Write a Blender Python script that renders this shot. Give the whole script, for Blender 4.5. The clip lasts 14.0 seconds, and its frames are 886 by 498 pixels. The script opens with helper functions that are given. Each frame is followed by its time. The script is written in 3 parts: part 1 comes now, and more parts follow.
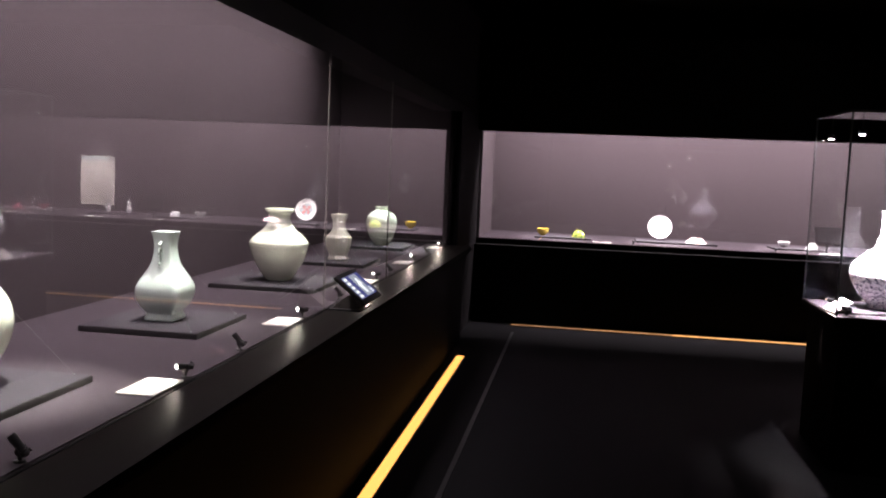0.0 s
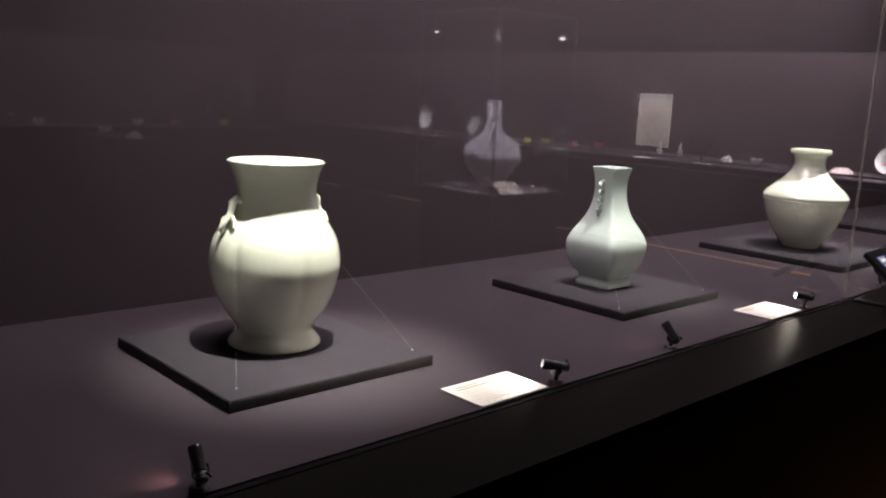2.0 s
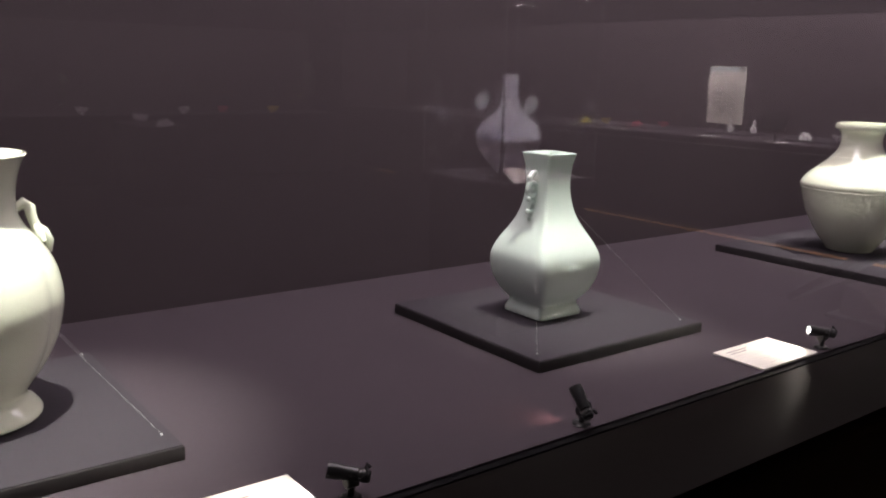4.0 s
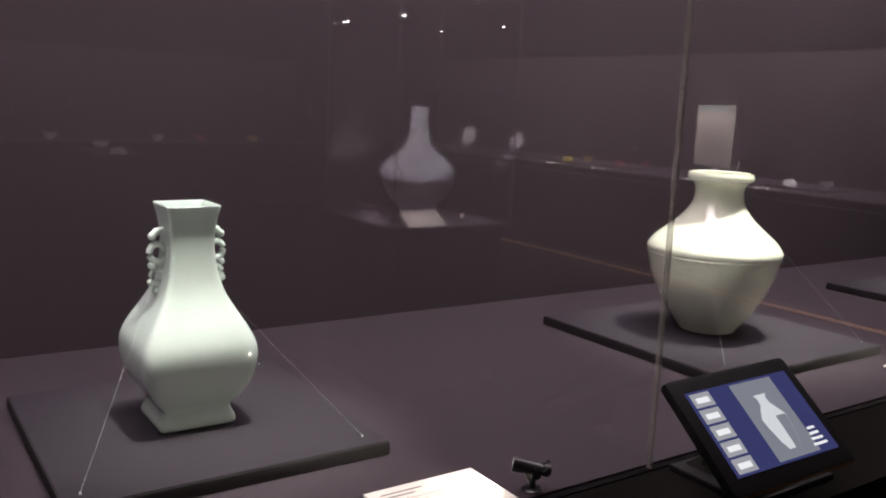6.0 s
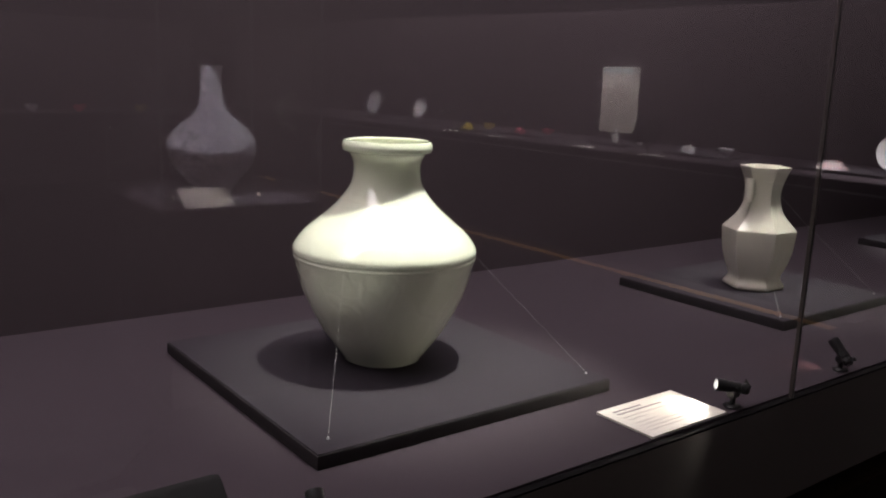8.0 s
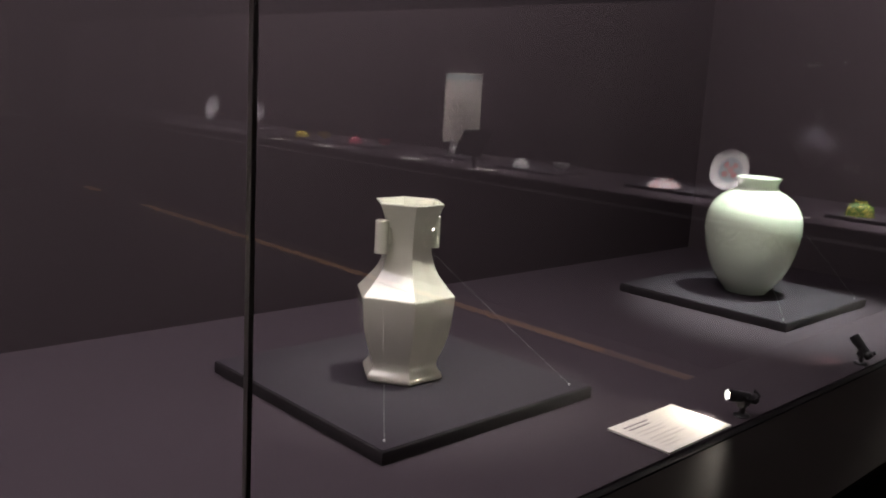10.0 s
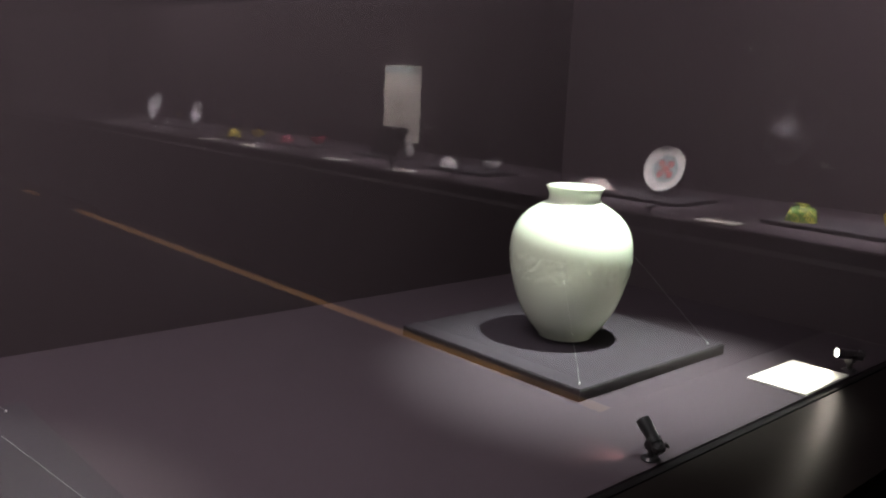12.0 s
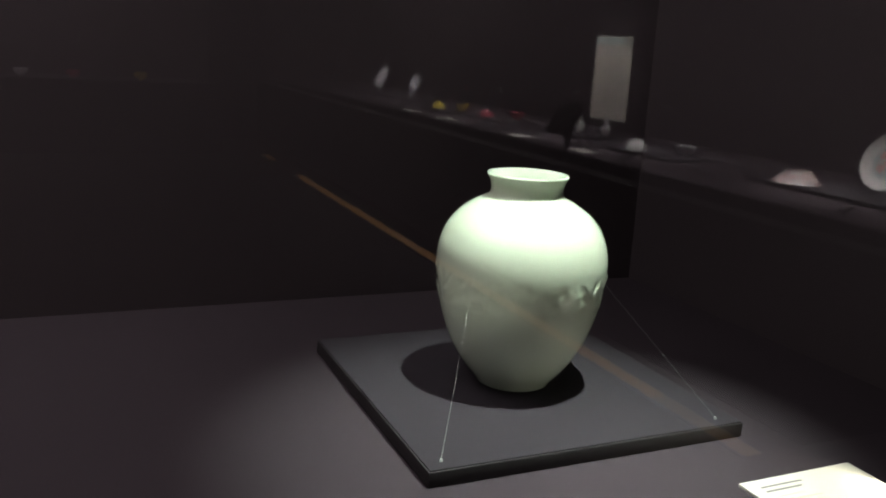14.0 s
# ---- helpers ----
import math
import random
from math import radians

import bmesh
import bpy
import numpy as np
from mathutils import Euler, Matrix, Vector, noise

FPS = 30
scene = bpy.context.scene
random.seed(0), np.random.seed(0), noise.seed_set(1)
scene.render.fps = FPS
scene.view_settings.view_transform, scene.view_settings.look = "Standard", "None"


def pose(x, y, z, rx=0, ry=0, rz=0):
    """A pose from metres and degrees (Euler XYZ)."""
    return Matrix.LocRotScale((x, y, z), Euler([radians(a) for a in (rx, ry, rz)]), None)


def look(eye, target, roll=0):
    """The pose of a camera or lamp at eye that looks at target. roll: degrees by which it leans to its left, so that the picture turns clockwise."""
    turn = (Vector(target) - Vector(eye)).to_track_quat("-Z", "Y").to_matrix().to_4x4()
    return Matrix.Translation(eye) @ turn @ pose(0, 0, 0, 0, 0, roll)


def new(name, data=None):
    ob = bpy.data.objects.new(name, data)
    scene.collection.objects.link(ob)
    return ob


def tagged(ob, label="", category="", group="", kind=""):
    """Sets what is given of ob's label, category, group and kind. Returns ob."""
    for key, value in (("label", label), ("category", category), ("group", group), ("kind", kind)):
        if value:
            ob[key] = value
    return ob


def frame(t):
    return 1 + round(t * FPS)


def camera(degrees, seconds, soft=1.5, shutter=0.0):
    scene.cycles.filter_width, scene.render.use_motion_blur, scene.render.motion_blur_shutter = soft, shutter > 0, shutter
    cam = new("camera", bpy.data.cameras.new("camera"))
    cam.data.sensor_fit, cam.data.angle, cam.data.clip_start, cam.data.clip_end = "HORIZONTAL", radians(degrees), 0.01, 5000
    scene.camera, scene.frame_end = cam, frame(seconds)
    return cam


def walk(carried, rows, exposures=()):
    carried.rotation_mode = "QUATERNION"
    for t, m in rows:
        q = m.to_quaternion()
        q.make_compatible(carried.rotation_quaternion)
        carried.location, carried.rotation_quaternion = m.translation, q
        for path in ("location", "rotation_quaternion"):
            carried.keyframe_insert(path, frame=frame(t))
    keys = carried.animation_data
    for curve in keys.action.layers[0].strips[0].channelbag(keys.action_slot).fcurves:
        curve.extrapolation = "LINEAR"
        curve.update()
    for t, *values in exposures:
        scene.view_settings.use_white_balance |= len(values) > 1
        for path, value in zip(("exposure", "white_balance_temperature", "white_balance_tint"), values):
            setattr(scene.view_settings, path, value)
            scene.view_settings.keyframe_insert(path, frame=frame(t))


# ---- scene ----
from mathutils import noise

cam = camera(54.5, 14.0, soft=2.0)
PATH = [
    (0, (-0.011, -0.191, 1.604), (-0.324, 1.775, 1.417), 2.3),
    (0.5, (-0.078, 0.158, 1.568), (-0.629, 2.07, 1.370), 2.6),
    (1, (-0.056, 0.471, 1.551), (-0.963, 2.237, 1.304), 3.2),
    (1.5, (-0.065, 0.74, 1.532), (-1.296, 2.285, 1.218), 3.3),
    (2, (-0.131, 0.961, 1.503), (-1.563, 2.309, 1.141), 2.8),
    (4.5, (-0.333, 1.998, 1.472), (-1.897, 3.177, 1.064), 1.3),
    (5, (-0.346, 2.218, 1.484), (-1.895, 3.423, 1.097), 2.9),
    (5.5, (-0.332, 2.495, 1.473), (-1.955, 3.613, 1.131), 3.3),
    (6, (-0.307, 2.689, 1.479), (-1.928, 3.812, 1.145), 2.6),
    (6.5, (-0.302, 2.905, 1.48), (-1.861, 4.112, 1.145), 1.4),
    (7, (-0.393, 3.213, 1.457), (-1.901, 4.478, 1.101), 0.8),
    (7.5, (-0.396, 3.441, 1.464), (-1.948, 4.64, 1.071), 2.5),
    (8, (-0.411, 3.651, 1.459), (-1.968, 4.841, 1.059), 2.2),
    (8.5, (-0.444, 3.873, 1.469), (-1.946, 5.133, 1.074), 2.1),
    (9, (-0.507, 4.139, 1.455), (-1.966, 5.456, 1.086), 2.7),
    (11.5, (-0.558, 5.358, 1.463), (-1.967, 6.726, 1.085), 3.5),
    (12, (-0.546, 5.544, 1.461), (-1.987, 6.877, 1.081), 2.7),
    (12.5, (-0.599, 5.778, 1.449), (-2.041, 7.114, 1.081), 2.1),
    (13, (-0.637, 5.971, 1.442), (-2.11, 7.274, 1.078), 1.7),
    (13.5, (-0.622, 6.164, 1.439), (-2.223, 7.298, 1.051), 1.8),
    (14, (-0.576, 6.333, 1.438), (-2.345, 7.145, 0.979), 3.4),
]
EXPOSURES = [(0.0, 1.12, 6500, 10), (1.0, 0.76, 6500, 10), (1.5, 0.62, 6500, 10), (2.0, 0.36, 6500, 10), (4.5, 0.34, 6500, 10), (5.0, 0.38, 6500, 10), (5.6, 0.25, 6500, 10), (6.5, 0.25, 6500, 10), (7.5, -0.08, 6500, 9), (9.0, -0.22, 6500, 6), (11.4, 0.52, 6500, 6), (12.5, 0.32, 6500, 6), (13.3, -0.18, 6500, 4), (14.0, -0.5, 6500, -2)]
walk(cam, [(t, look(eye, target, roll)) for t, eye, target, roll in PATH], EXPOSURES)

# ---- world, lamps ----
world = bpy.data.worlds.new("dark_hall")
scene.world = world
world.use_nodes = True
world.node_tree.nodes["Background"].inputs[0].default_value = (0.9, 0.85, 1.0, 1)
world.node_tree.nodes["Background"].inputs[1].default_value = 0.0012

GLASS_X = -1.208          # front glass of the long case
BACK_X = -2.265            # its back wall
END_Y = 7.62              # its end wall
COUNTER = 0.905           # display floor of the long case
BOARD = 0.929              # top of the display boards
FAR_Y = 9.10              # front glass of the end-wall case
FAR_BACK = 10.36
FAR_COUNTER = 0.872


def area(name, m, sx, sy, power, colour):
    d = bpy.data.lights.new(name, "AREA")
    d.shape, d.size, d.size_y, d.energy, d.color = "RECTANGLE", sx, sy, power, colour
    ob = new(name, d)
    ob.matrix_world = m
    return ob


def spot(name, eye, target, power, colour, cone, blend=0.4, radius=0.012):
    d = bpy.data.lights.new(name, "SPOT")
    d.energy, d.color, d.spot_size, d.spot_blend, d.shadow_soft_size = power, colour, radians(cone), blend, radius
    ob = new(name, d)
    ob.matrix_world = look(eye, target)
    return ob


CASE_WHITE = (1.0, 0.85, 0.91)
SPOT_WHITE = (1.0, 0.98, 0.88)
# broad fill areas added behind the soffits for the three wall cases' ambient light
area("case_fill_light", pose(-1.74, 4.15, 2.88, 0, 8, 0), 0.6, 4.9, 50, CASE_WHITE).data.spread = radians(125)
area("end_case_fill_light", pose(3.8, FAR_Y + 0.45, 2.97, 0, 0, 0), 9.6, 0.5, 360, CASE_WHITE)
for sx, sw in ((-0.25, 480), (0.95, 760), (2.35, 680), (3.35, 680), (4.45, 680), (5.15, 600), (6.6, 620), (7.6, 620)):
    spot("end_case_spot_beam", (sx, FAR_Y + 0.25, 2.92), (sx, FAR_Y + 0.52, 0.85), sw, (1.0, 0.93, 0.93), 30, 0.8, 0.02)
spot("panel_fill_spot", (3.94, FAR_Y + 0.30, 2.92), (3.94, FAR_BACK, 1.30), 230, (1.0, 0.90, 0.90), 24, 0.8, 0.02)
area("east_case_fill_light", pose(9.3, 3.0, 2.9, 0, 0, 0), 0.4, 9.0, 175, CASE_WHITE)

# ---- materials ----


def material(name, base, rough=0.5, metal=0.0, vary=0.12, scale=6.0, fine=120.0, bump=0.05, coat=0.0, emit=None, strength=0.0, spec=0.5):
    """A surface with cloudy variation, fine grain and slight relief."""
    m = bpy.data.materials.new(name)
    m.use_nodes = True
    nt = m.node_tree
    b = nt.nodes["Principled BSDF"]
    b.inputs["Roughness"].default_value, b.inputs["Metallic"].default_value = rough, metal
    b.inputs["Coat Weight"].default_value, b.inputs["Coat Roughness"].default_value = coat, 0.04
    b.inputs["Specular IOR Level"].default_value = spec
    tc = nt.nodes.new("ShaderNodeTexCoord")
    n1, n2 = nt.nodes.new("ShaderNodeTexNoise"), nt.nodes.new("ShaderNodeTexNoise")
    n1.inputs["Scale"].default_value, n1.inputs["Detail"].default_value = scale, 4
    n2.inputs["Scale"].default_value, n2.inputs["Detail"].default_value = fine, 2
    add = nt.nodes.new("ShaderNodeMath")
    add.operation = "MULTIPLY_ADD"
    add.inputs[1].default_value = 0.4
    mix = nt.nodes.new("ShaderNodeMix")
    mix.data_type = "RGBA"
    mix.inputs[6].default_value = (*[c * (1 - vary) for c in base], 1)
    mix.inputs[7].default_value = (*[min(1, c * (1 + vary)) for c in base], 1)
    bp = nt.nodes.new("ShaderNodeBump")
    bp.inputs["Strength"].default_value, bp.inputs["Distance"].default_value = bump, 0.002
    link = nt.links.new
    link(tc.outputs["Object"], n1.inputs["Vector"])
    link(tc.outputs["Object"], n2.inputs["Vector"])
    link(n2.outputs["Fac"], add.inputs[0])
    link(n1.outputs["Fac"], add.inputs[2])
    link(add.outputs[0], mix.inputs[0])
    link(mix.outputs[2], b.inputs["Base Color"])
    link(n2.outputs["Fac"], bp.inputs["Height"])
    link(bp.outputs["Normal"], b.inputs["Normal"])
    if emit:
        b.inputs["Emission Color"].default_value, b.inputs["Emission Strength"].default_value = (*emit, 1), strength
    return m


def clear_glass(name, r0=0.043, tint=(0.97, 0.985, 0.98)):
    """Sheet glass: see-through, its mirror gloss the sum of both faces, 2r / (1 + r), rising towards grazing angles."""
    m = bpy.data.materials.new(name)
    m.use_nodes = True
    nt = m.node_tree
    nt.nodes.clear()
    out, mix = nt.nodes.new("ShaderNodeOutputMaterial"), nt.nodes.new("ShaderNodeMixShader")
    tr, gl, lw = nt.nodes.new("ShaderNodeBsdfTransparent"), nt.nodes.new("ShaderNodeBsdfGlossy"), nt.nodes.new("ShaderNodeLayerWeight")
    tr.inputs[0].default_value, gl.inputs["Roughness"].default_value = (*tint, 1), 0.0
    gl.inputs[0].default_value = (1, 1, 1, 1)
    lw.inputs[0].default_value = 0.5
    pw, one, twice, plus, div = [nt.nodes.new("ShaderNodeMath") for _ in range(5)]
    pw.operation, one.operation, twice.operation, plus.operation, div.operation = "POWER", "MULTIPLY_ADD", "MULTIPLY", "ADD", "DIVIDE"
    pw.inputs[1].default_value, one.inputs[1].default_value, one.inputs[2].default_value = 5.0, 1 - r0, r0
    twice.inputs[1].default_value, plus.inputs[1].default_value = 2.0, 1.0
    link = nt.links.new
    link(lw.outputs["Facing"], pw.inputs[0])
    link(pw.outputs[0], one.inputs[0])
    link(one.outputs[0], twice.inputs[0])
    link(one.outputs[0], plus.inputs[0])
    link(twice.outputs[0], div.inputs[0])
    link(plus.outputs[0], div.inputs[1])
    link(div.outputs[0], mix.inputs[0])
    link(tr.outputs[0], mix.inputs[1])
    link(gl.outputs[0], mix.inputs[2])
    link(mix.outputs[0], out.inputs[0])
    return m


def inner_glass(name):
    """The faces of a pane that add no visible gloss of their own."""
    m = bpy.data.materials.new(name)
    m.use_nodes = True
    nt = m.node_tree
    nt.nodes.clear()
    out, tr = nt.nodes.new("ShaderNodeOutputMaterial"), nt.nodes.new("ShaderNodeBsdfTransparent")
    tr.inputs[0].default_value = (0.985, 0.995, 0.99, 1)
    nt.links.new(tr.outputs[0], out.inputs[0])
    return m


def glaze(name, base, vary=0.06, crackle=0.0, carve=0.0, band=None):
    """Glazed porcelain; crackle: dark craze lines; carve: low relief under the glaze; band: heights between which it is carved."""
    m = material(name, base, 0.05, vary=vary, scale=9, fine=60, bump=0.012, coat=0.6)
    nt = m.node_tree
    b = nt.nodes["Principled BSDF"]
    link = nt.links.new
    tc = nt.nodes.new("ShaderNodeTexCoord")
    if crackle:
        v = nt.nodes.new("ShaderNodeTexVoronoi")
        v.feature = "DISTANCE_TO_EDGE"
        v.inputs["Scale"].default_value = 75
        ramp = nt.nodes.new("ShaderNodeMapRange")
        ramp.inputs[1].default_value, ramp.inputs[2].default_value = 0.0, 0.06
        ramp.inputs[3].default_value, ramp.inputs[4].default_value = 1 - crackle, 1.0
        mul = nt.nodes.new("ShaderNodeMix")
        mul.data_type, mul.blend_type = "RGBA", "MULTIPLY"
        mul.inputs[0].default_value = 1
        src = b.inputs["Base Color"].links[0].from_socket
        link(tc.outputs["Object"], v.inputs["Vector"])
        link(v.outputs["Distance"], ramp.inputs[0])
        link(src, mul.inputs[6])
        link(ramp.outputs[0], mul.inputs[7])
        link(mul.outputs[2], b.inputs["Base Color"])
    if carve:
        w = nt.nodes.new("ShaderNodeTexNoise")
        w.inputs["Scale"].default_value, w.inputs["Detail"].default_value, w.inputs["Distortion"].default_value = 22, 1, 1.6
        bp = nt.nodes.new("ShaderNodeBump")
        bp.inputs["Distance"].default_value = 0.004
        sep = nt.nodes.new("ShaderNodeSeparateXYZ")
        lo, hi, mu = [nt.nodes.new("ShaderNodeMath") for _ in range(3)]
        lo.operation, hi.operation, mu.operation = "GREATER_THAN", "LESS_THAN", "MULTIPLY"
        lo.inputs[1].default_value, hi.inputs[1].default_value = band
        sc = nt.nodes.new("ShaderNodeMath")
        sc.operation = "MULTIPLY"
        sc.inputs[1].default_value = carve
        link(tc.outputs["Object"], w.inputs["Vector"])
        link(tc.outputs["Object"], sep.inputs[0])
        link(sep.outputs[2], lo.inputs[0])
        link(sep.outputs[2], hi.inputs[0])
        link(lo.outputs[0], mu.inputs[0])
        link(hi.outputs[0], mu.inputs[1])
        link(mu.outputs[0], sc.inputs[0])
        link(sc.outputs[0], bp.inputs["Strength"])
        link(w.outputs["Fac"], bp.inputs["Height"])
        link(bp.outputs["Normal"], b.inputs["Normal"])
        link(bp.outputs["Normal"], b.inputs["Coat Normal"])
    return m


def painted_ware(name, ground, ink, scale, cut):
    """White porcelain covered with painted scrolls."""
    m = material(name, ground, 0.08, coat=0.5, bump=0.02)
    nt = m.node_tree
    b = nt.nodes["Principled BSDF"]
    tc, n = nt.nodes.new("ShaderNodeTexCoord"), nt.nodes.new("ShaderNodeTexNoise")
    n.inputs["Scale"].default_value, n.inputs["Detail"].default_value, n.inputs["Distortion"].default_value = scale, 2.5, 2.2
    r = nt.nodes.new("ShaderNodeMapRange")
    r.inputs[1].default_value, r.inputs[2].default_value = cut, cut + 0.05
    mix = nt.nodes.new("ShaderNodeMix")
    mix.data_type = "RGBA"
    mix.inputs[7].default_value = (*ink, 1)
    src = b.inputs["Base Color"].links[0].from_socket
    link = nt.links.new
    link(tc.outputs["Object"], n.inputs["Vector"])
    link(n.outputs["Fac"], r.inputs[0])
    link(r.outputs[0], mix.inputs[0])
    link(src, mix.inputs[6])
    link(mix.outputs[2], b.inputs["Base Color"])
    return m


CLOTH = material("grey_display_fabric", (0.044, 0.034, 0.041), 0.9, vary=0.16, scale=2.2, fine=420, bump=0.25, spec=0.15)
WALL_CLOTH = material("grey_wall_fabric", (0.069, 0.055, 0.061), 0.92, vary=0.08, scale=1.1, fine=300, bump=0.15, spec=0.1)
BOARD_TOP = material("board_fabric", (0.033, 0.028, 0.034), 0.9, vary=0.14, scale=3, fine=420, bump=0.25, spec=0.15)
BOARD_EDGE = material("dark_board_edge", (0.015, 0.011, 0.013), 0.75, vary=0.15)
BLACK = material("black_lacquered_board", (0.0075, 0.0065, 0.006), 0.45, vary=0.2, scale=2, fine=60, bump=0.02, spec=0.01)
MATT_BLACK = material("matt_black_paint", (0.005, 0.0045, 0.005), 0.85, vary=0.2, scale=1.5, fine=90, bump=0.05, spec=0.05)
PLINTH_BLACK = material("black_plinth_paint", (0.003, 0.003, 0.003), 0.7, vary=0.2, scale=2, fine=60, bump=0.03, spec=0.06)
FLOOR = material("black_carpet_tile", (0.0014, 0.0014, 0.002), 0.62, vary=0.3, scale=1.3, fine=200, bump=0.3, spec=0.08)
GLASS = clear_glass("case_glass")
GLASS_IN = inner_glass("case_glass_inner_face")


def silicone(name, base):
    """Cloudy sealant, more than half see-through."""
    m = material(name, base, 0.4, vary=0.1)
    nt = m.node_tree
    out = nt.nodes["Material Output"]
    mix, tl = nt.nodes.new("ShaderNodeMixShader"), nt.nodes.new("ShaderNodeBsdfTransparent")
    tl.inputs[0].default_value = (0.9, 0.9, 0.88, 1)
    mix.inputs[0].default_value = 0.62
    nt.links.new(nt.nodes["Principled BSDF"].outputs[0], mix.inputs[1])
    nt.links.new(tl.outputs[0], mix.inputs[2])
    nt.links.new(mix.outputs[0], out.inputs[0])
    return m


SEAL = silicone("grey_glass_seal", (0.42, 0.39, 0.35))
SEAL_DARK = material("dark_glass_seal", (0.055, 0.047, 0.042), 0.35, vary=0.1)
LAMP_BLACK = material("black_anodised_metal", (0.02, 0.02, 0.021), 0.3, metal=0.3, vary=0.2)
LENS = material("lit_lens", (0.9, 0.9, 0.9), 0.2, emit=(1.0, 0.93, 0.85), strength=60)
LENS_LOW = material("dim_lens", (0.9, 0.9, 0.9), 0.2, emit=(1.0, 0.72, 0.55), strength=2.5)
LENS_OFF = material("pink_lens", (0.7, 0.6, 0.6), 0.2, emit=(1.0, 0.84, 0.80), strength=40)
LENS_SPOT = material("lit_spot_lens", (0.9, 0.9, 0.9), 0.2, emit=(1.0, 0.96, 0.88), strength=60)
LENS_DIM = material("lit_downlight", (0.9, 0.9, 0.9), 0.2, emit=(1.0, 0.95, 0.95), strength=110)
AMBER = material("amber_floor_light", (0.8, 0.5, 0.2), 0.5, emit=(1.0, 0.43, 0.10), strength=0.85)
PAPER = material("cream_card", (0.80, 0.77, 0.68), 0.7, vary=0.03, bump=0.03)
AMBER_DIM = material("dim_amber_floor_light", (0.12, 0.07, 0.03), 0.5, emit=(1.0, 0.45, 0.12), strength=0.46)
AMBER_FADE_MID = material("amber_floor_light_fade_mid", (0.12, 0.07, 0.03), 0.5, emit=(1.0, 0.43, 0.10), strength=0.13)
AMBER_FADE_NEAR = material("amber_floor_light_fade_near", (0.12, 0.07, 0.03), 0.5, emit=(1.0, 0.43, 0.10), strength=0.06)
INK = material("grey_print", (0.52, 0.49, 0.45), 0.7)
INK_DARK = material("dark_print", (0.20, 0.18, 0.18), 0.7)
TABLET_BLACK = material("black_plastic", (0.006, 0.006, 0.006), 0.5, spec=0.2)
STAND_GREY = material("dark_grey_stand", (0.05, 0.045, 0.04), 0.5)
THREAD = material("clear_nylon_thread", (0.62, 0.62, 0.60), 0.15, vary=0.05)
PANEL_WHITE = material("white_panel", (0.84, 0.78, 0.70), 0.6, vary=0.03)
PANEL_INK = material("panel_print", (0.30, 0.28, 0.27), 0.7)
PANEL_HEAD = material("teal_panel_heading", (0.45, 0.58, 0.58), 0.6, vary=0.03)

GLAZE_A = glaze("pale_celadon_glaze", (0.74, 0.76, 0.63))
GLAZE_B = glaze("blue_green_celadon_glaze", (0.61, 0.70, 0.645))
GLAZE_C = glaze("cream_celadon_glaze", (0.74, 0.77, 0.62), carve=0.6, band=(0.05, 0.21))
GLAZE_D = glaze("crackled_grey_glaze", (0.65, 0.63, 0.53), crackle=0.15)
GLAZE_E = glaze("light_green_celadon_glaze", (0.69, 0.77, 0.61), carve=1.0, band=(0.138, 0.19))
BLUE_WARE = painted_ware("blue_and_white_ware", (0.76, 0.72, 0.75), (0.13, 0.12, 0.17), 32, 0.51)
RED_WARE = painted_ware("red_medallion_ware", (0.72, 0.68, 0.68), (0.55, 0.22, 0.20), 30, 0.52)
WHITE_WARE = painted_ware("white_flowered_ware", (0.74, 0.72, 0.72), (0.50, 0.42, 0.45), 34, 0.60)
GREEN_WARE = painted_ware("green_yellow_ware", (0.60, 0.52, 0.12), (0.10, 0.22, 0.04), 26, 0.44)
YELLOW_WARE = material("yellow_glaze", (0.70, 0.52, 0.08), 0.15, coat=0.5)
PINK_WARE = material("ruby_pink_glaze", (0.55, 0.10, 0.14), 0.15, coat=0.5)
PLAIN_WARE = material("plain_white_ware", (0.78, 0.74, 0.74), 0.08, vary=0.04, coat=0.5, bump=0.02)
GREEN_MED = material("blue_green_medallion", (0.33, 0.42, 0.45), 0.2, vary=0.2)
RED_MED = material("red_enamel", (0.50, 0.16, 0.15), 0.2)

# ---- mesh helpers ----


def mesh_of(name, bm, mats, smooth=True):
    me = bpy.data.meshes.new(name)
    bm.normal_update()
    bm.to_mesh(me)
    bm.free()
    for mt in (mats if isinstance(mats, (list, tuple)) else [mats]):
        me.materials.append(mt)
    if smooth:
        me.polygons.foreach_set("use_smooth", [True] * len(me.polygons))
        me.set_sharp_from_angle(angle=radians(38))
    return me


def thing(name, at, label, category, group="", kind=""):
    ob = new(name)
    ob.matrix_world = at if isinstance(at, Matrix) else Matrix.Translation(at)
    return tagged(ob, label, category, group, kind)


def part(name, bm, mats, parent=None, label="", smooth=True):
    ob = new(name, mesh_of(name, bm, mats, smooth))
    if parent:
        ob.parent = parent
    if label:
        ob["label"] = label
    return ob


def solid(name, bm, mats, at, label, category, group="", kind="", smooth=True):
    ob = part(name, bm, mats, None, label, smooth)
    ob.matrix_world = at if isinstance(at, Matrix) else Matrix.Translation(at)
    return tagged(ob, label, category, group, kind)


def box(x0, x1, y0, y1, z0, z1, bevel=0.0):
    own = bmesh.new()
    bmesh.ops.create_cube(own, size=1)
    for v in own.verts:
        v.co = Vector((x0 if v.co.x < 0 else x1, y0 if v.co.y < 0 else y1, z0 if v.co.z < 0 else z1))
    if bevel:
        bmesh.ops.bevel(own, geom=own.edges[:], offset=bevel, segments=2, profile=0.6, affect="EDGES")
    return own


def join(*bms):
    out = bmesh.new()
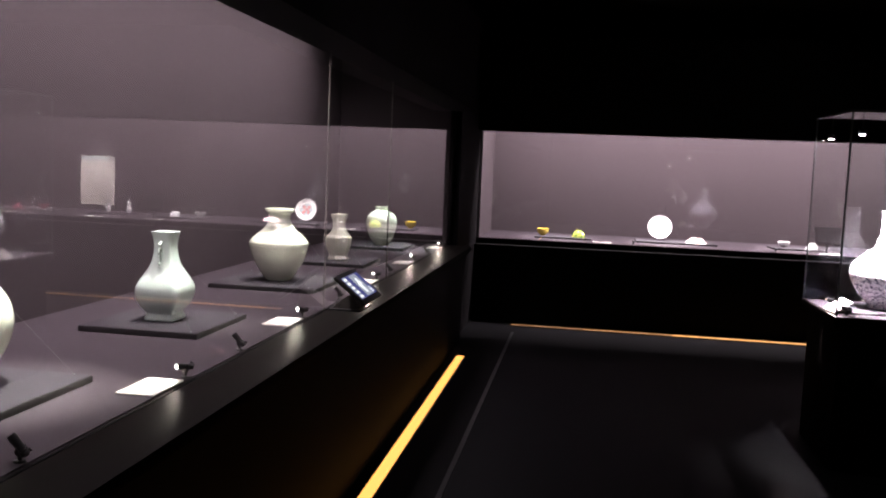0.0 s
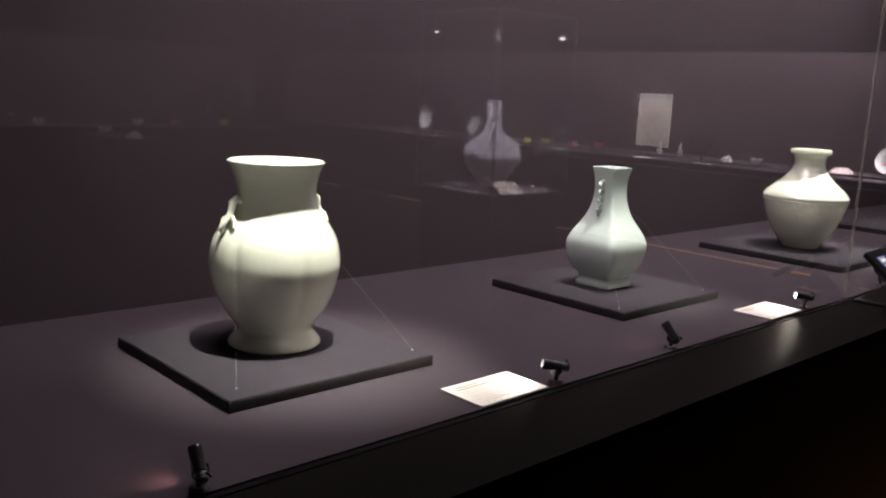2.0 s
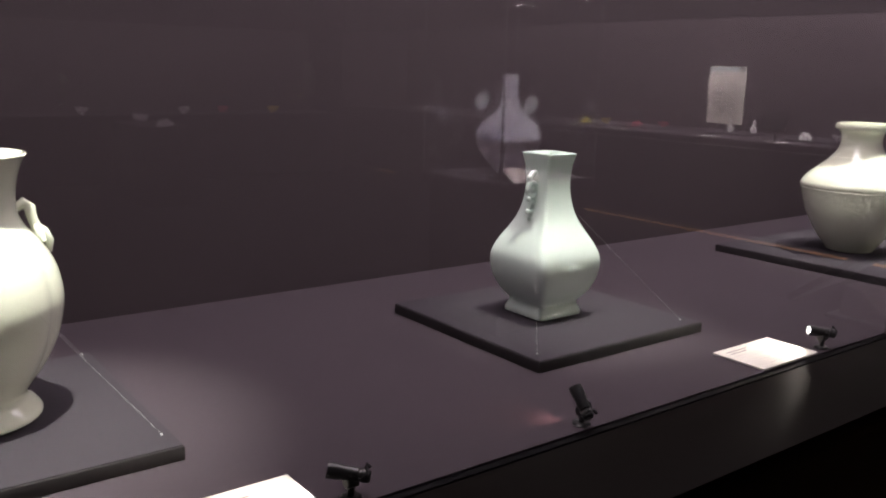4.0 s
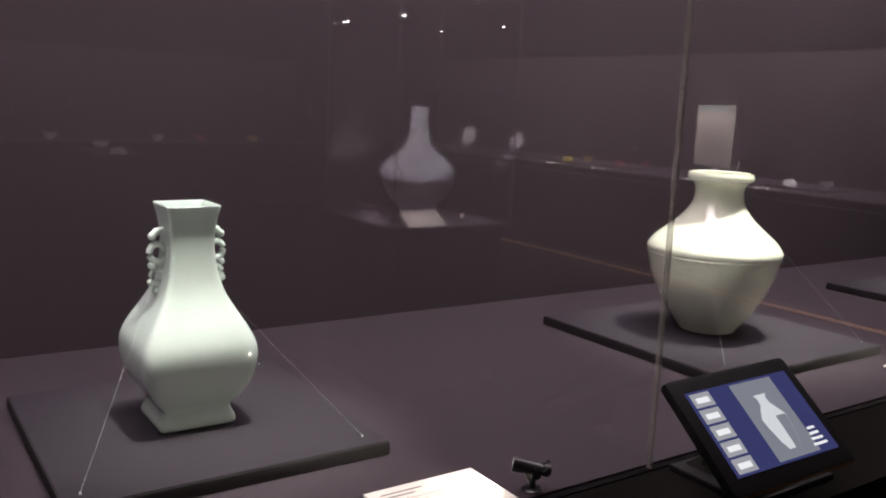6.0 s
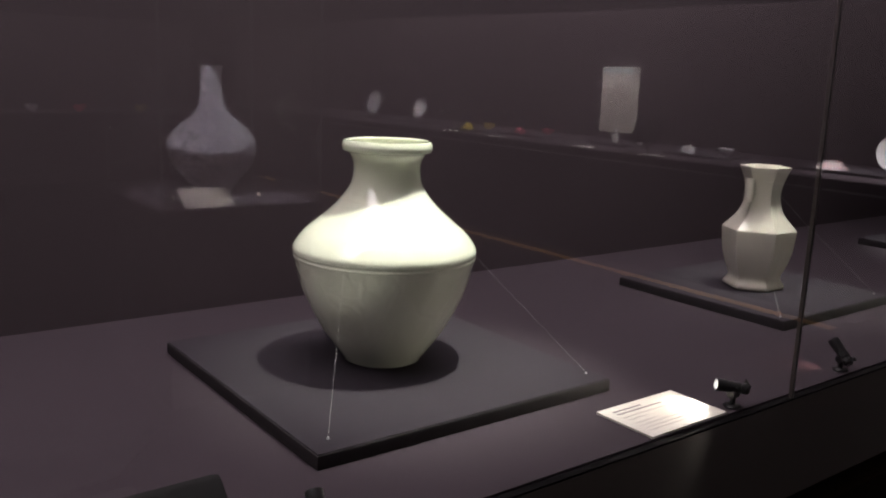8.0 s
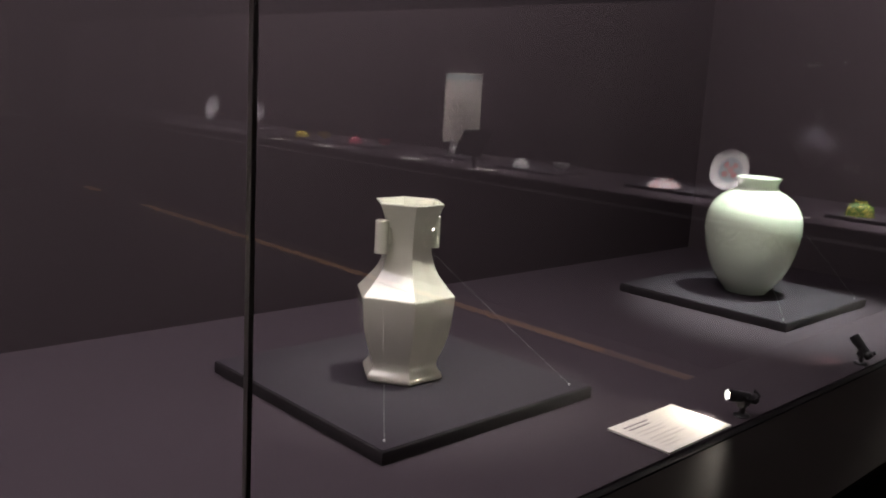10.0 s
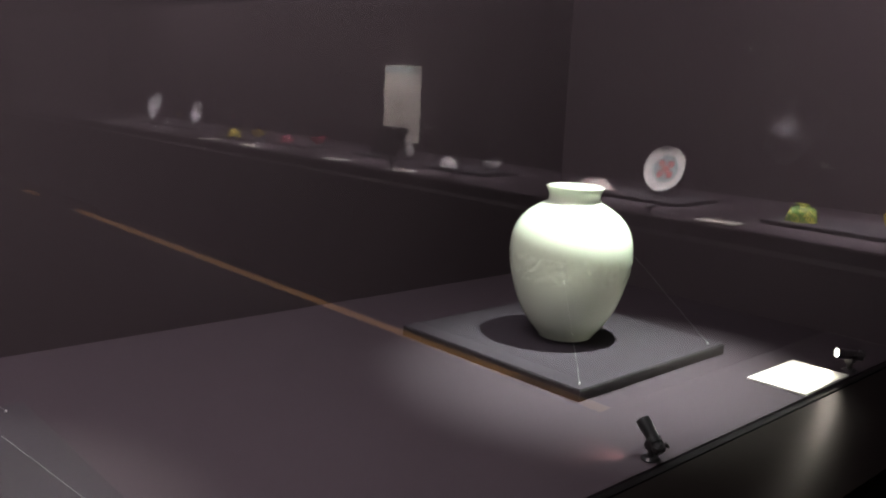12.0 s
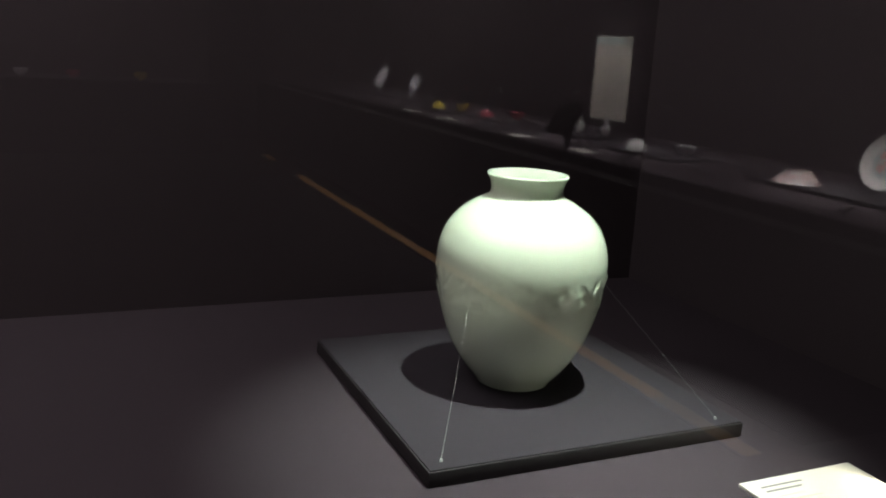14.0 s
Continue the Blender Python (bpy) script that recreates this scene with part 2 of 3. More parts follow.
    for b in bms:
        me = bpy.data.meshes.new("join")
        b.to_mesh(me)
        b.free()
        out.from_mesh(me)
        bpy.data.meshes.remove(me)
    return out


def turned(bm, m):
    bmesh.ops.transform(bm, matrix=m, verts=bm.verts[:])
    return bm


def smooth_profile(points, steps=5):
    """Catmull-Rom through (radius, height)."""
    out = []
    for i in range(len(points) - 1):
        p = [Vector(points[max(0, min(len(points) - 1, i + k))]) for k in (-1, 0, 1, 2)]
        for s in range(steps):
            t = s / steps
            out.append(tuple(0.5 * ((2 * p[1]) + (p[2] - p[0]) * t + (2 * p[0] - 5 * p[1] + 4 * p[2] - p[3]) * t * t
                                    + (3 * p[1] - p[0] - 3 * p[2] + p[3]) * t ** 3)))
    out.append(tuple(points[-1]))
    return out


def lathe(profile, segments=72, form=None):
    """Turns (radius, height) pairs about z; form(angle, height) scales the radius."""
    bm = bmesh.new()
    rings = []
    for r, z in profile:
        rings.append([bm.verts.new((r * k * math.cos(a), r * k * math.sin(a), z)) for a, k in
                      ((a, form(a, z) if form else 1.0) for a in (2 * math.pi * i / segments for i in range(segments)))])
    for lo, hi in zip(rings, rings[1:]):
        for i in range(segments):
            j = (i + 1) % segments
            bm.faces.new((lo[i], lo[j], hi[j], hi[i]))
    bm.faces.new(list(reversed(rings[0])))
    bm.faces.new(rings[-1])
    return bm


def hollow(outer, wall=0.006, depth=0.6):
    """Adds a rounded lip and an inner wall to an outer profile."""
    top = outer[-1]
    height = top[1]
    inner = [(max(0.004, r - wall), z) for r, z in outer if z > height * (1 - depth)]
    lip = [(top[0] - wall * 0.2, top[1] + wall * 0.35), (top[0] - wall * 0.8, top[1] + wall * 0.35)]
    return outer + lip + list(reversed(inner)) + [(0.004, inner[0][1])]


def tube(points, radius, sides=8, closed=False):
    """A swept round bar."""
    bm = bmesh.new()
    pts = [Vector(p) for p in points]
    rings = []
    n = len(pts)
    for i, p in enumerate(pts):
        a, b = (pts[(i - 1) % n], pts[(i + 1) % n]) if closed else (pts[max(0, i - 1)], pts[min(n - 1, i + 1)])
        d = (b - a).normalized()
        q = d.to_track_quat("Z", "Y")
        r = radius[i] if isinstance(radius, (list, tuple)) else radius
        rings.append([bm.verts.new(p + q @ Vector((r * math.cos(2 * math.pi * k / sides), r * math.sin(2 * math.pi * k / sides), 0))) for k in range(sides)])
    pairs = list(zip(rings, rings[1:])) + ([(rings[-1], rings[0])] if closed else [])
    for lo, hi in pairs:
        for k in range(sides):
            bm.faces.new((lo[k], lo[(k + 1) % sides], hi[(k + 1) % sides], hi[k]))
    if not closed:
        bm.faces.new(list(reversed(rings[0])))
        bm.faces.new(rings[-1])
    return bm


def cyl(r0, r1, z0, z1, sides=24, bevel=0.0):
    b = min(bevel, abs(z1 - z0) * 0.4)
    prof = [(max(1e-4, r0 - b), z0), (r0, z0 + b), (r1, z1 - b), (max(1e-4, r1 - b), z1)] if bevel else [(r0, z0), (r1, z1)]
    return lathe(prof, sides)


def structure(name, x0, x1, y0, y1, z0, z1, mat, label, category="wall", bevel=0.0):
    return solid(name, box(x0, x1, y0, y1, z0, z1, bevel), mat, (0, 0, 0), label, category, kind="structure", smooth=bool(bevel))


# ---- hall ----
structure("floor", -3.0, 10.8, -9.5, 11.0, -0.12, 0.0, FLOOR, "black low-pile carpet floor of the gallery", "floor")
structure("ceiling", -3.0, 10.8, -9.5, 11.0, 3.30, 3.42, MATT_BLACK, "matt black gallery ceiling", "ceiling")
structure("wall_west", -3.0, BACK_X - 0.05, -9.5, 11.0, 0, 3.30, MATT_BLACK, "black wall behind the long case")
structure("wall_north", BACK_X - 0.05, 10.8, FAR_BACK + 0.05, 11.0, 0, 3.30, MATT_BLACK, "black wall behind the end case")
structure("wall_east", 10.5, 10.8, -9.5, FAR_BACK + 0.05, 0, 3.30, MATT_BLACK, "black wall of the gallery")
structure("wall_south", BACK_X - 0.05, 10.5, -9.5, -9.2, 0, 3.30, MATT_BLACK, "black wall behind the visitor")
structure("pillar", BACK_X - 0.05, -1.13, END_Y + 0.04, FAR_BACK + 0.05, 0, 3.30, MATT_BLACK, "matt black corner pier between two cases", "pillar")
structure("pillar_2", BACK_X - 0.05, -1.05, -9.2, -3.0, 0, 3.30, MATT_BLACK, "matt black pier closing the long case", "pillar")


def floor_strip(x0, x1, y0, y1, label, glow=None):
    t = thing("floor_light_strip", (0, 0, 0), label, "floor light", "amber floor light strips")
    part("diffuser", box(x0, x1, y0, y1, 0.001, 0.012, 0.003), glow or AMBER, t, "glowing amber diffuser")
    w = 0.012
    along_y = (y1 - y0) > (x1 - x0)
    for s in (0, 1):
        if along_y:
            a = x0 - w if s == 0 else x1
            part("edge_rail", box(a, a + w, y0, y1, 0.0, 0.010, 0.002), LAMP_BLACK, t)
        else:
            a = y0 - w if s == 0 else y1
            part("edge_rail", box(x0, x1, a, a + w, 0.0, 0.010, 0.002), LAMP_BLACK, t)
    return t


floor_strip(-1.0, -0.935, -2.8, 7.0, "amber light strip set in the dark floor beside the long case")
floor_strip(-0.68, 0.05, 8.64, 8.72, "near piece of the amber floor light strip, glow lowered to fade its reflection", AMBER_FADE_NEAR)
floor_strip(0.06, 0.95, 8.64, 8.72, "middle piece of the amber floor light strip, glow lowered to fade its reflection", AMBER_FADE_MID)
floor_strip(0.96, 7.1, 8.64, 8.72, "amber light strip set in the dark floor before the end case", AMBER_DIM)
floor_strip(8.3, 8.7, 8.64, 8.72, "amber light strip set in the dark floor before the end case", AMBER_DIM)
structure("floor_trim", -0.64, -0.615, -2.8, 8.3, 0.0, 0.004, LAMP_BLACK, "thin dark metal joint strip in the floor", "trim")


def pane(name, corners_x, corners_y, z0, z1, face, label=""):
    """A glass sheet; face names the side whose gloss is seen."""
    x0, x1 = corners_x
    y0, y1 = corners_y
    bm = box(x0, x1, y0, y1, z0, z1)
    bm.normal_update()
    for f in bm.faces:
        f.material_index = 0 if f.normal.dot(Vector(face)) > 0.9 else 1
    ob = part(name, bm, [GLASS, GLASS_IN], None, label, smooth=False)
    ob.visible_shadow = False
    return ob


def long_case():
    c = thing("long_display_case", (0, 0, 0), "long built-in glass display case with grey fabric lining and black base", "display case", kind="structure")
    y0, y1 = -3.0, END_Y

    def add(name, bm, mat, label="", smooth=False):
        return part(name, bm, mat, c, label, smooth)
    add("display_floor", box(BACK_X, GLASS_X - 0.006, y0, y1, COUNTER - 0.03, COUNTER), CLOTH, "mauve-grey fabric display floor")
    add("back_wall", box(BACK_X - 0.04, BACK_X, y0, y1, COUNTER - 0.03, 3.05), WALL_CLOTH, "mauve-grey fabric back wall")
    add("end_wall", box(BACK_X, GLASS_X + 0.02, y1, y1 + 0.035, COUNTER - 0.03, 3.05), WALL_CLOTH)
    add("end_wall", box(BACK_X, GLASS_X + 0.02, y0 - 0.035, y0 - 0.002, COUNTER - 0.03, 3.05), WALL_CLOTH)
    add("case_ceiling", box(BACK_X, GLASS_X + 0.05, y0, y1, 3.0, 3.04), MATT_BLACK)
    add("soffit", box(GLASS_X - 0.03, GLASS_X + 0.20, y0 - 0.03, y1 + 0.035, 2.125, 3.0), MATT_BLACK, "black soffit over the glass")
    add("ledge", box(GLASS_X + 0.0085, -0.993, y0, y1 + 0.035, 0.86, 0.899, 0.0012), BLACK, "satin black front ledge", True)
    add("sill", box(GLASS_X - 0.006, GLASS_X + 0.008, y0, y1 + 0.03, 0.86, COUNTER - 0.004, 0.001), MATT_BLACK, "", True)
    add("plinth", box(GLASS_X - 0.02, -1.07, y0, y1 + 0.03, 0.0, 0.86), PLINTH_BLACK, "black plinth")
    g0, g1 = GLASS_X - 0.004, GLASS_X + 0.006
    edges = [y0, -1.35, 3.744, 5.072, y1 - 0.045]
    for a, b in zip(edges, edges[1:]):
        p = pane("pane", (g0, g1), (a + 0.002, b - 0.002), COUNTER - 0.003, 2.13, (1, 0, 0))
        p.parent = c
    add("joint", box(g0 + 0.002, g1 + 0.001, edges[2] - 0.003, edges[2] + 0.003, COUNTER - 0.003, 2.13, 0.001), SEAL, "grey sealed glass joint")
    add("joint", box(g0 + 0.003, g1 + 0.001, edges[3] - 0.0025, edges[3] + 0.0025, COUNTER - 0.003, 2.13, 0.0005), SEAL_DARK, "dark sealed glass joint")
    add("end_post", box(GLASS_X - 0.012, GLASS_X + 0.02, y1 - 0.045, y1, COUNTER - 0.003, 2.13, 0.002), MATT_BLACK)
    return c


long_case()


def end_case():
    c = thing("end_display_case", (0, 0, 0), "built-in glass display case along the end wall with grey fabric lining", "display case", kind="structure")
    x0, x1 = -1.13, 10.4

    def add(name, bm, mat, label="", smooth=False):
        return part(name, bm, mat, c, label, smooth)
    add("display_floor", box(x0, x1, FAR_Y + 0.006, FAR_BACK, FAR_COUNTER - 0.03, FAR_COUNTER), CLOTH, "mauve-grey fabric display floor")
    add("back_wall", box(x0, x1, FAR_BACK, FAR_BACK + 0.04, FAR_COUNTER - 0.03, 3.05), WALL_CLOTH, "mauve-grey fabric back wall")
    add("end_wall", box(x0 - 0.002, x0 + 0.03, FAR_Y + 0.01, FAR_BACK, FAR_COUNTER, 3.0), WALL_CLOTH)
    add("end_wall", box(x1, x1 + 0.03, FAR_Y, FAR_BACK, FAR_COUNTER, 3.0), WALL_CLOTH)
    add("case_ceiling", box(x0, x1, FAR_Y - 0.05, FAR_BACK, 3.0, 3.04), MATT_BLACK)
    add("soffit", box(x0, x1, FAR_Y - 0.2, FAR_Y + 0.03, 2.02, 3.0), MATT_BLACK, "black soffit over the glass")
    add("sill", box(x0, x1, FAR_Y - 0.03, FAR_Y + 0.006, FAR_COUNTER - 0.06, FAR_COUNTER - 0.002, 0.003), BLACK, "", True)
    add("plinth", box(x0, x1, FAR_Y - 0.16, FAR_Y + 0.02, 0.0, FAR_COUNTER - 0.06), PLINTH_BLACK, "black plinth")
    for i in range(5):
        a = x0 + i * (x1 - x0) / 5
        b = x0 + (i + 1) * (x1 - x0) / 5
        pane("pane", (a + 0.003, b - 0.003), (FAR_Y - 0.006, FAR_Y + 0.004), FAR_COUNTER - 0.002, 2.03, (0, -1, 0)).parent = c
    return c


end_case()


def east_case():
    c = thing("side_display_case", (0, 0, 0), "built-in glass display case on the far side of the hall", "display case", kind="structure")

    def add(name, bm, mat, label="", smooth=False):
        return part(name, bm, mat, c, label, smooth)
    add("display_floor", box(8.95, 9.9, -2.0, 8.2, 0.80, 0.83), CLOTH)
    add("back_wall", box(9.9, 9.94, -2.0, 8.2, 0.80, 3.0), WALL_CLOTH)
    add("soffit", box(8.85, 9.0, -2.0, 8.2, 1.95, 3.0), MATT_BLACK)
    add("case_ceiling", box(9.0, 9.94, -2.0, 8.2, 3.0, 3.04), MATT_BLACK)
    add("plinth", box(8.85, 8.94, -2.0, 8.2, 0.0, 0.83), PLINTH_BLACK)
    pane("pane", (8.94, 8.95), (-2.0, 8.2), 0.83, 1.96, (-1, 0, 0)).parent = c


east_case()

# ---- boards, cards, lamps of the long case ----


def display_board(cx, cy, size, z, depth=0.024, depth_y=None):
    h = size / 2
    k = (depth_y or size) / 2
    t = thing("display_board", (cx, cy, z), "square fabric-covered display board lying on the case floor", "display board", "display boards")
    part("board_top", box(-h + 0.002, h - 0.002, -k + 0.002, k - 0.002, depth - 0.003, depth, 0.001), BOARD_TOP, t)
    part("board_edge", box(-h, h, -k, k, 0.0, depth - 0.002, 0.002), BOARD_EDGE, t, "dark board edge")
    return t


def caption_card(m, w, h, seed=0):
    """Flat card; its lines of print run along local x, top edge at +y."""
    t = thing("caption_card", m, "cream caption card with small grey print lying flat in the case", "caption card", "caption cards")
    part("card", box(-w / 2, w / 2, -h / 2, h / 2, 0, 0.004, 0.0006), PAPER, t)
    rnd = random.Random(seed)
    y = h * 0.36
    for i in range(8):
        ln = w * (0.36 if i == 0 else rnd.uniform(0.22, 0.60))
        hh = h * (0.026 if i < 2 else 0.014)
        part("print_line", box(-w * 0.40, -w * 0.40 + ln, y - hh, y, 0.0040, 0.0044), INK_DARK if i < 2 else INK, t, smooth=False)
        y -= h * (0.125 if i in (1, 3) else 0.088)
    return t


def reading_lamp(x, y, z, aim, lit, label, lens=None):
    """Small swivel lamp: base disc, stem, knuckle, bracket, barrel with cooling rings, lens."""
    k = 0.78
    t = thing("mini_spotlight", (x, y, z), label, "spotlight", "mini spotlights along the glass")
    part("base", cyl(0.020 * k, 0.018 * k, 0, 0.007 * k, 20, 0.002), LAMP_BLACK, t)
    part("stem", cyl(0.0065 * k, 0.0065 * k, 0.006 * k, 0.026 * k, 12), LAMP_BLACK, t)
    part("knuckle", turned(cyl(0.012 * k, 0.012 * k, -0.012 * k, 0.012 * k, 16, 0.002), pose(0, 0, 0.032 * k, 90, 0, 0)), LAMP_BLACK, t)
    d = Vector(aim).normalized()
    m = Matrix.Translation((0, 0, 0.046 * k)) @ d.to_track_quat("Z", "Y").to_matrix().to_4x4() @ Matrix.Scale(k, 4)
    prof = [(0.009, -0.034), (0.0125, -0.030), (0.0125, -0.020), (0.0105, -0.018), (0.0105, -0.014), (0.013, -0.012), (0.013, 0.018), (0.0145, 0.021), (0.0145, 0.041), (0.0125, 0.041), (0.0125, 0.031), (0.001, 0.031)]
    part("barrel", turned(lathe(prof, 20), m), LAMP_BLACK, t)
    part("lens", turned(cyl(0.0118, 0.0110, 0.0312, 0.0335, 20, 0.0008), m), lens or (LENS if lit else LENS_OFF), t, "lit lens")
    for s in (-1, 1):
        part("bracket_arm", turned(tube([(s * 0.0145, 0.004, 0.0), (s * 0.016, 0.002, -0.020), (s * 0.014, 0.012, -0.030), (s * 0.005, 0.020, -0.024)], 0.0028, 8), m), LAMP_BLACK, t)
    p = Vector((x, y, z + 0.046 * k)) + d * 0.036
    if lit:
        spot("mini_spotlight_beam", p, Vector((x - 0.07, y - 0.15, z)), 1.2, (1.0, 0.86, 0.74), 110, 0.8, 0.008)
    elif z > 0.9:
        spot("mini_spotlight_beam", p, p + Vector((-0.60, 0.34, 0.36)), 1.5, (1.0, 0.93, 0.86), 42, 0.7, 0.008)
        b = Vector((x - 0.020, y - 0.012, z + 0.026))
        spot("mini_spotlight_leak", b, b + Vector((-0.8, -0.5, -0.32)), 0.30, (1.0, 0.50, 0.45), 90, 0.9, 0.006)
    return t


VASES = [("A", -1.717, 1.955, 0.50), ("B", -1.70, 3.143, 0.50), ("C", -1.70, 4.50, 0.60), ("D", -1.70, 5.693, 0.50), ("E", -1.703, 6.985, 0.50)]
for key, bx, by, size in VASES:
    display_board(bx, by, size, COUNTER)

for i, cy in enumerate((2.205, 3.377, 4.795, 5.937, 7.22)):
    caption_card(pose(-1.276, cy, COUNTER, 0, 0, 90), 0.195, 0.120, seed=i)
for ly in (2.345, 3.515, 4.930, 6.100, 7.355):
    reading_lamp(-1.232, ly, COUNTER, (-0.62, -0.75, 0.12), True, "small black swivel spotlight lighting a caption card")
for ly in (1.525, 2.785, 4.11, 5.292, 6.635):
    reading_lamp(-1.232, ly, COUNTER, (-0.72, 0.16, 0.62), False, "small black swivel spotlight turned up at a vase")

# ceiling spots of the long case, one over each vase
for key, bx, by, size in VASES:
    eye = (bx + {"A": 0.33, "B": 0.30, "C": 0.24, "D": 0.26, "E": 0.35}[key], by + {"A": 0.06, "B": 0.16, "C": 0.28, "D": 0.22, "E": 0.13}[key], 2.90)
    t = thing("case_spotlight", eye, "black track spotlight under the case ceiling", "spotlight", "case ceiling spotlights")
    d = (Vector((bx, by, 1.1)) - Vector(eye)).normalized()
    m = d.to_track_quat("Z", "Y").to_matrix().to_4x4()
    part("barrel", turned(lathe([(0.03, -0.13), (0.036, -0.12), (0.036, 0.0), (0.032, 0.0), (0.030, -0.05)], 20), m), LAMP_BLACK, t)
    part("stem", cyl(0.008, 0.008, -0.06, 0.10, 10), LAMP_BLACK, t)
    part("lens", turned(cyl(0.026, 0.026, -0.046, -0.042, 20), m), LENS_SPOT, t, "lit lens")
    spot("case_spotlight_beam", Vector(eye) + d * 0.01, (bx + {"E": 0.19}.get(key, 0.06), by + {"E": -0.04}.get(key, 0.05), 1.0), {"A": 620, "B": 320, "C": 500, "D": 280, "E": 860}[key], (0.96, 1.0, 0.95) if key == "E" else SPOT_WHITE, {"A": 27, "B": 22, "C": 26, "D": 22, "E": 28}[key], 1.0, 0.016)

# ---- vases of the long case ----


def threads(neck, cx, cy, half, z0):
    """Nylon lines from the neck to pegs at the board's corners."""
    r, h = neck
    for sx, sy, fat in ((1, -1, 0.00017), (1, 1, 0.00012), (-1, 1, 0.00012)):
        d = Vector((sx, sy, 0)).normalized()
        side = Vector((-d.y, d.x, 0)) * r
        a = Vector((0, 0, h)) + d * r * 0.5 - side * 0.87 * sx
        b = Vector((sx * (half - 0.03), sy * (half - 0.03), 0.002))
        t = thing("nylon_thread", (cx, cy, z0), "thin clear nylon thread tying a vase to its board", "thread", "nylon threads")
        part("line", tube([a, (a + b) / 2 + Vector((0, 0, -0.002)), b], fat, 5), THREAD, t)
        part("peg", turned(cyl(0.002, 0.0016, 0, 0.003, 8), Matrix.Translation(b - Vector((0, 0, 0.002)))), THREAD, t)


def vase_lobed():
    t = thing("lobed_vase", (-1.738, 1.968, BOARD), "pale celadon lobed baluster vase with flaring neck on a display board", "vase", "celadon vases")
    pts = [(0.090, 0.0), (0.101, 0.003), (0.102, 0.010), (0.095, 0.020), (0.085, 0.032), (0.084, 0.042), (0.094, 0.058), (0.114, 0.086), (0.133, 0.126), (0.1435, 0.172), (0.1435, 0.202),
           (0.135, 0.240), (0.117, 0.272), (0.098, 0.296), (0.0885, 0.316), (0.0865, 0.340), (0.090, 0.368), (0.098, 0.393), (0.106, 0.407)]

    def form(a, z):
        k = max(0.0, min(1.0, (z - 0.05) / 0.06)) * max(0.0, min(1.0, (0.31 - z) / 0.06))
        return 1 - 0.034 * k * (1 - abs(math.sin(3 * a + 0.4))) ** 3
    part("body", lathe(hollow(smooth_profile(pts, 4), 0.006, 0.3), 120, form), GLAZE_A, t)
    for s in (-1, 1):
        loop = tube([(0, s * 0.086, 0.322), (0, s * 0.097, 0.330), (0, s * 0.106, 0.322), (0, s * 0.108, 0.306), (0, s * 0.113, 0.292), (0, s * 0.122, 0.284), (0, s * 0.131, 0.268), (0, s * 0.131, 0.250)],
                    [0.007, 0.009, 0.009, 0.0075, 0.008, 0.009, 0.007, 0.003], 10)
        curl = tube([(0.008, s * 0.112, 0.293), (0.020, s * 0.114, 0.286), (0.026, s * 0.118, 0.272)], [0.005, 0.006, 0.004], 8)
        curl2 = tube([(-0.008, s * 0.112, 0.293), (-0.020, s * 0.114, 0.286), (-0.026, s * 0.118, 0.272)], [0.005, 0.006, 0.004], 8)
        part("handle", join(loop, curl, curl2), GLAZE_A, t, "moulded beast handle")
    threads((0.09, 0.33), -1.738, 1.968, 0.25, BOARD)


def vase_square():
    t = thing("square_vase", (-1.707, 3.141, BOARD), "blue-green celadon square pear-shaped vase with scroll handles", "vase", "celadon vases")
    pts = [(0.060, 0.0), (0.064, 0.003), (0.064, 0.012), (0.0585, 0.025), (0.0585, 0.034), (0.075, 0.056), (0.089, 0.085), (0.0955, 0.116), (0.0935, 0.142), (0.081, 0.170), (0.064, 0.198),
           (0.050, 0.226), (0.041, 0.258), (0.0365, 0.296), (0.0385, 0.336), (0.045, 0.367)]

    def form(a, z):
        swell = max(0.0, 1 - abs(z - 0.125) / 0.10)
        n = 14 - 5 * swell * swell * (3 - 2 * swell)     # faces bow out and corners soften round the belly
        c, s = abs(math.cos(a)), abs(math.sin(a))
        return 1 / (c ** n + s ** n) ** (1 / n)
    part("body", lathe(hollow(smooth_profile(pts, 5), 0.005, 0.25), 160, form), GLAZE_B, t)
    for s in (-1, 1):
        y = s * 0.038

        def ring(out, z, r, fat):
            return tube([(0, y + s * out + s * r * math.cos(a), z + r * 1.15 * math.sin(a)) for a in (2 * math.pi * k / 18 for k in range(18))], fat, 10, True)

        def knob(out, z, r):
            return turned(lathe([(r * math.sin(math.pi * k / 8) + 1e-4, -r * math.cos(math.pi * k / 8)) for k in range(9)], 14), Matrix.Translation((0, y + s * out, z)))
        bar = tube([(0, y + s * 0.001, 0.326), (0, y + s * 0.012, 0.324), (0, y + s * 0.017, 0.317)], [0.006, 0.0065, 0.006], 10)
        tail = tube([(0, y + s * 0.010, 0.232), (0, y + s * 0.016, 0.224), (0, y + s * 0.014, 0.212), (0, y + s * 0.008, 0.206)], [0.006, 0.0065, 0.006, 0.004], 10)
        part("handle", join(bar, ring(0.011, 0.289, 0.0125, 0.0058), ring(0.010, 0.249, 0.0105, 0.0055), knob(0.019, 0.316, 0.0072), knob(0.020, 0.268, 0.0068), knob(0.022, 0.240, 0.0062), tail), GLAZE_B, t, "openwork scroll handle")
    threads((0.037, 0.285), -1.707, 3.141, 0.25, BOARD)


def vase_shouldered():
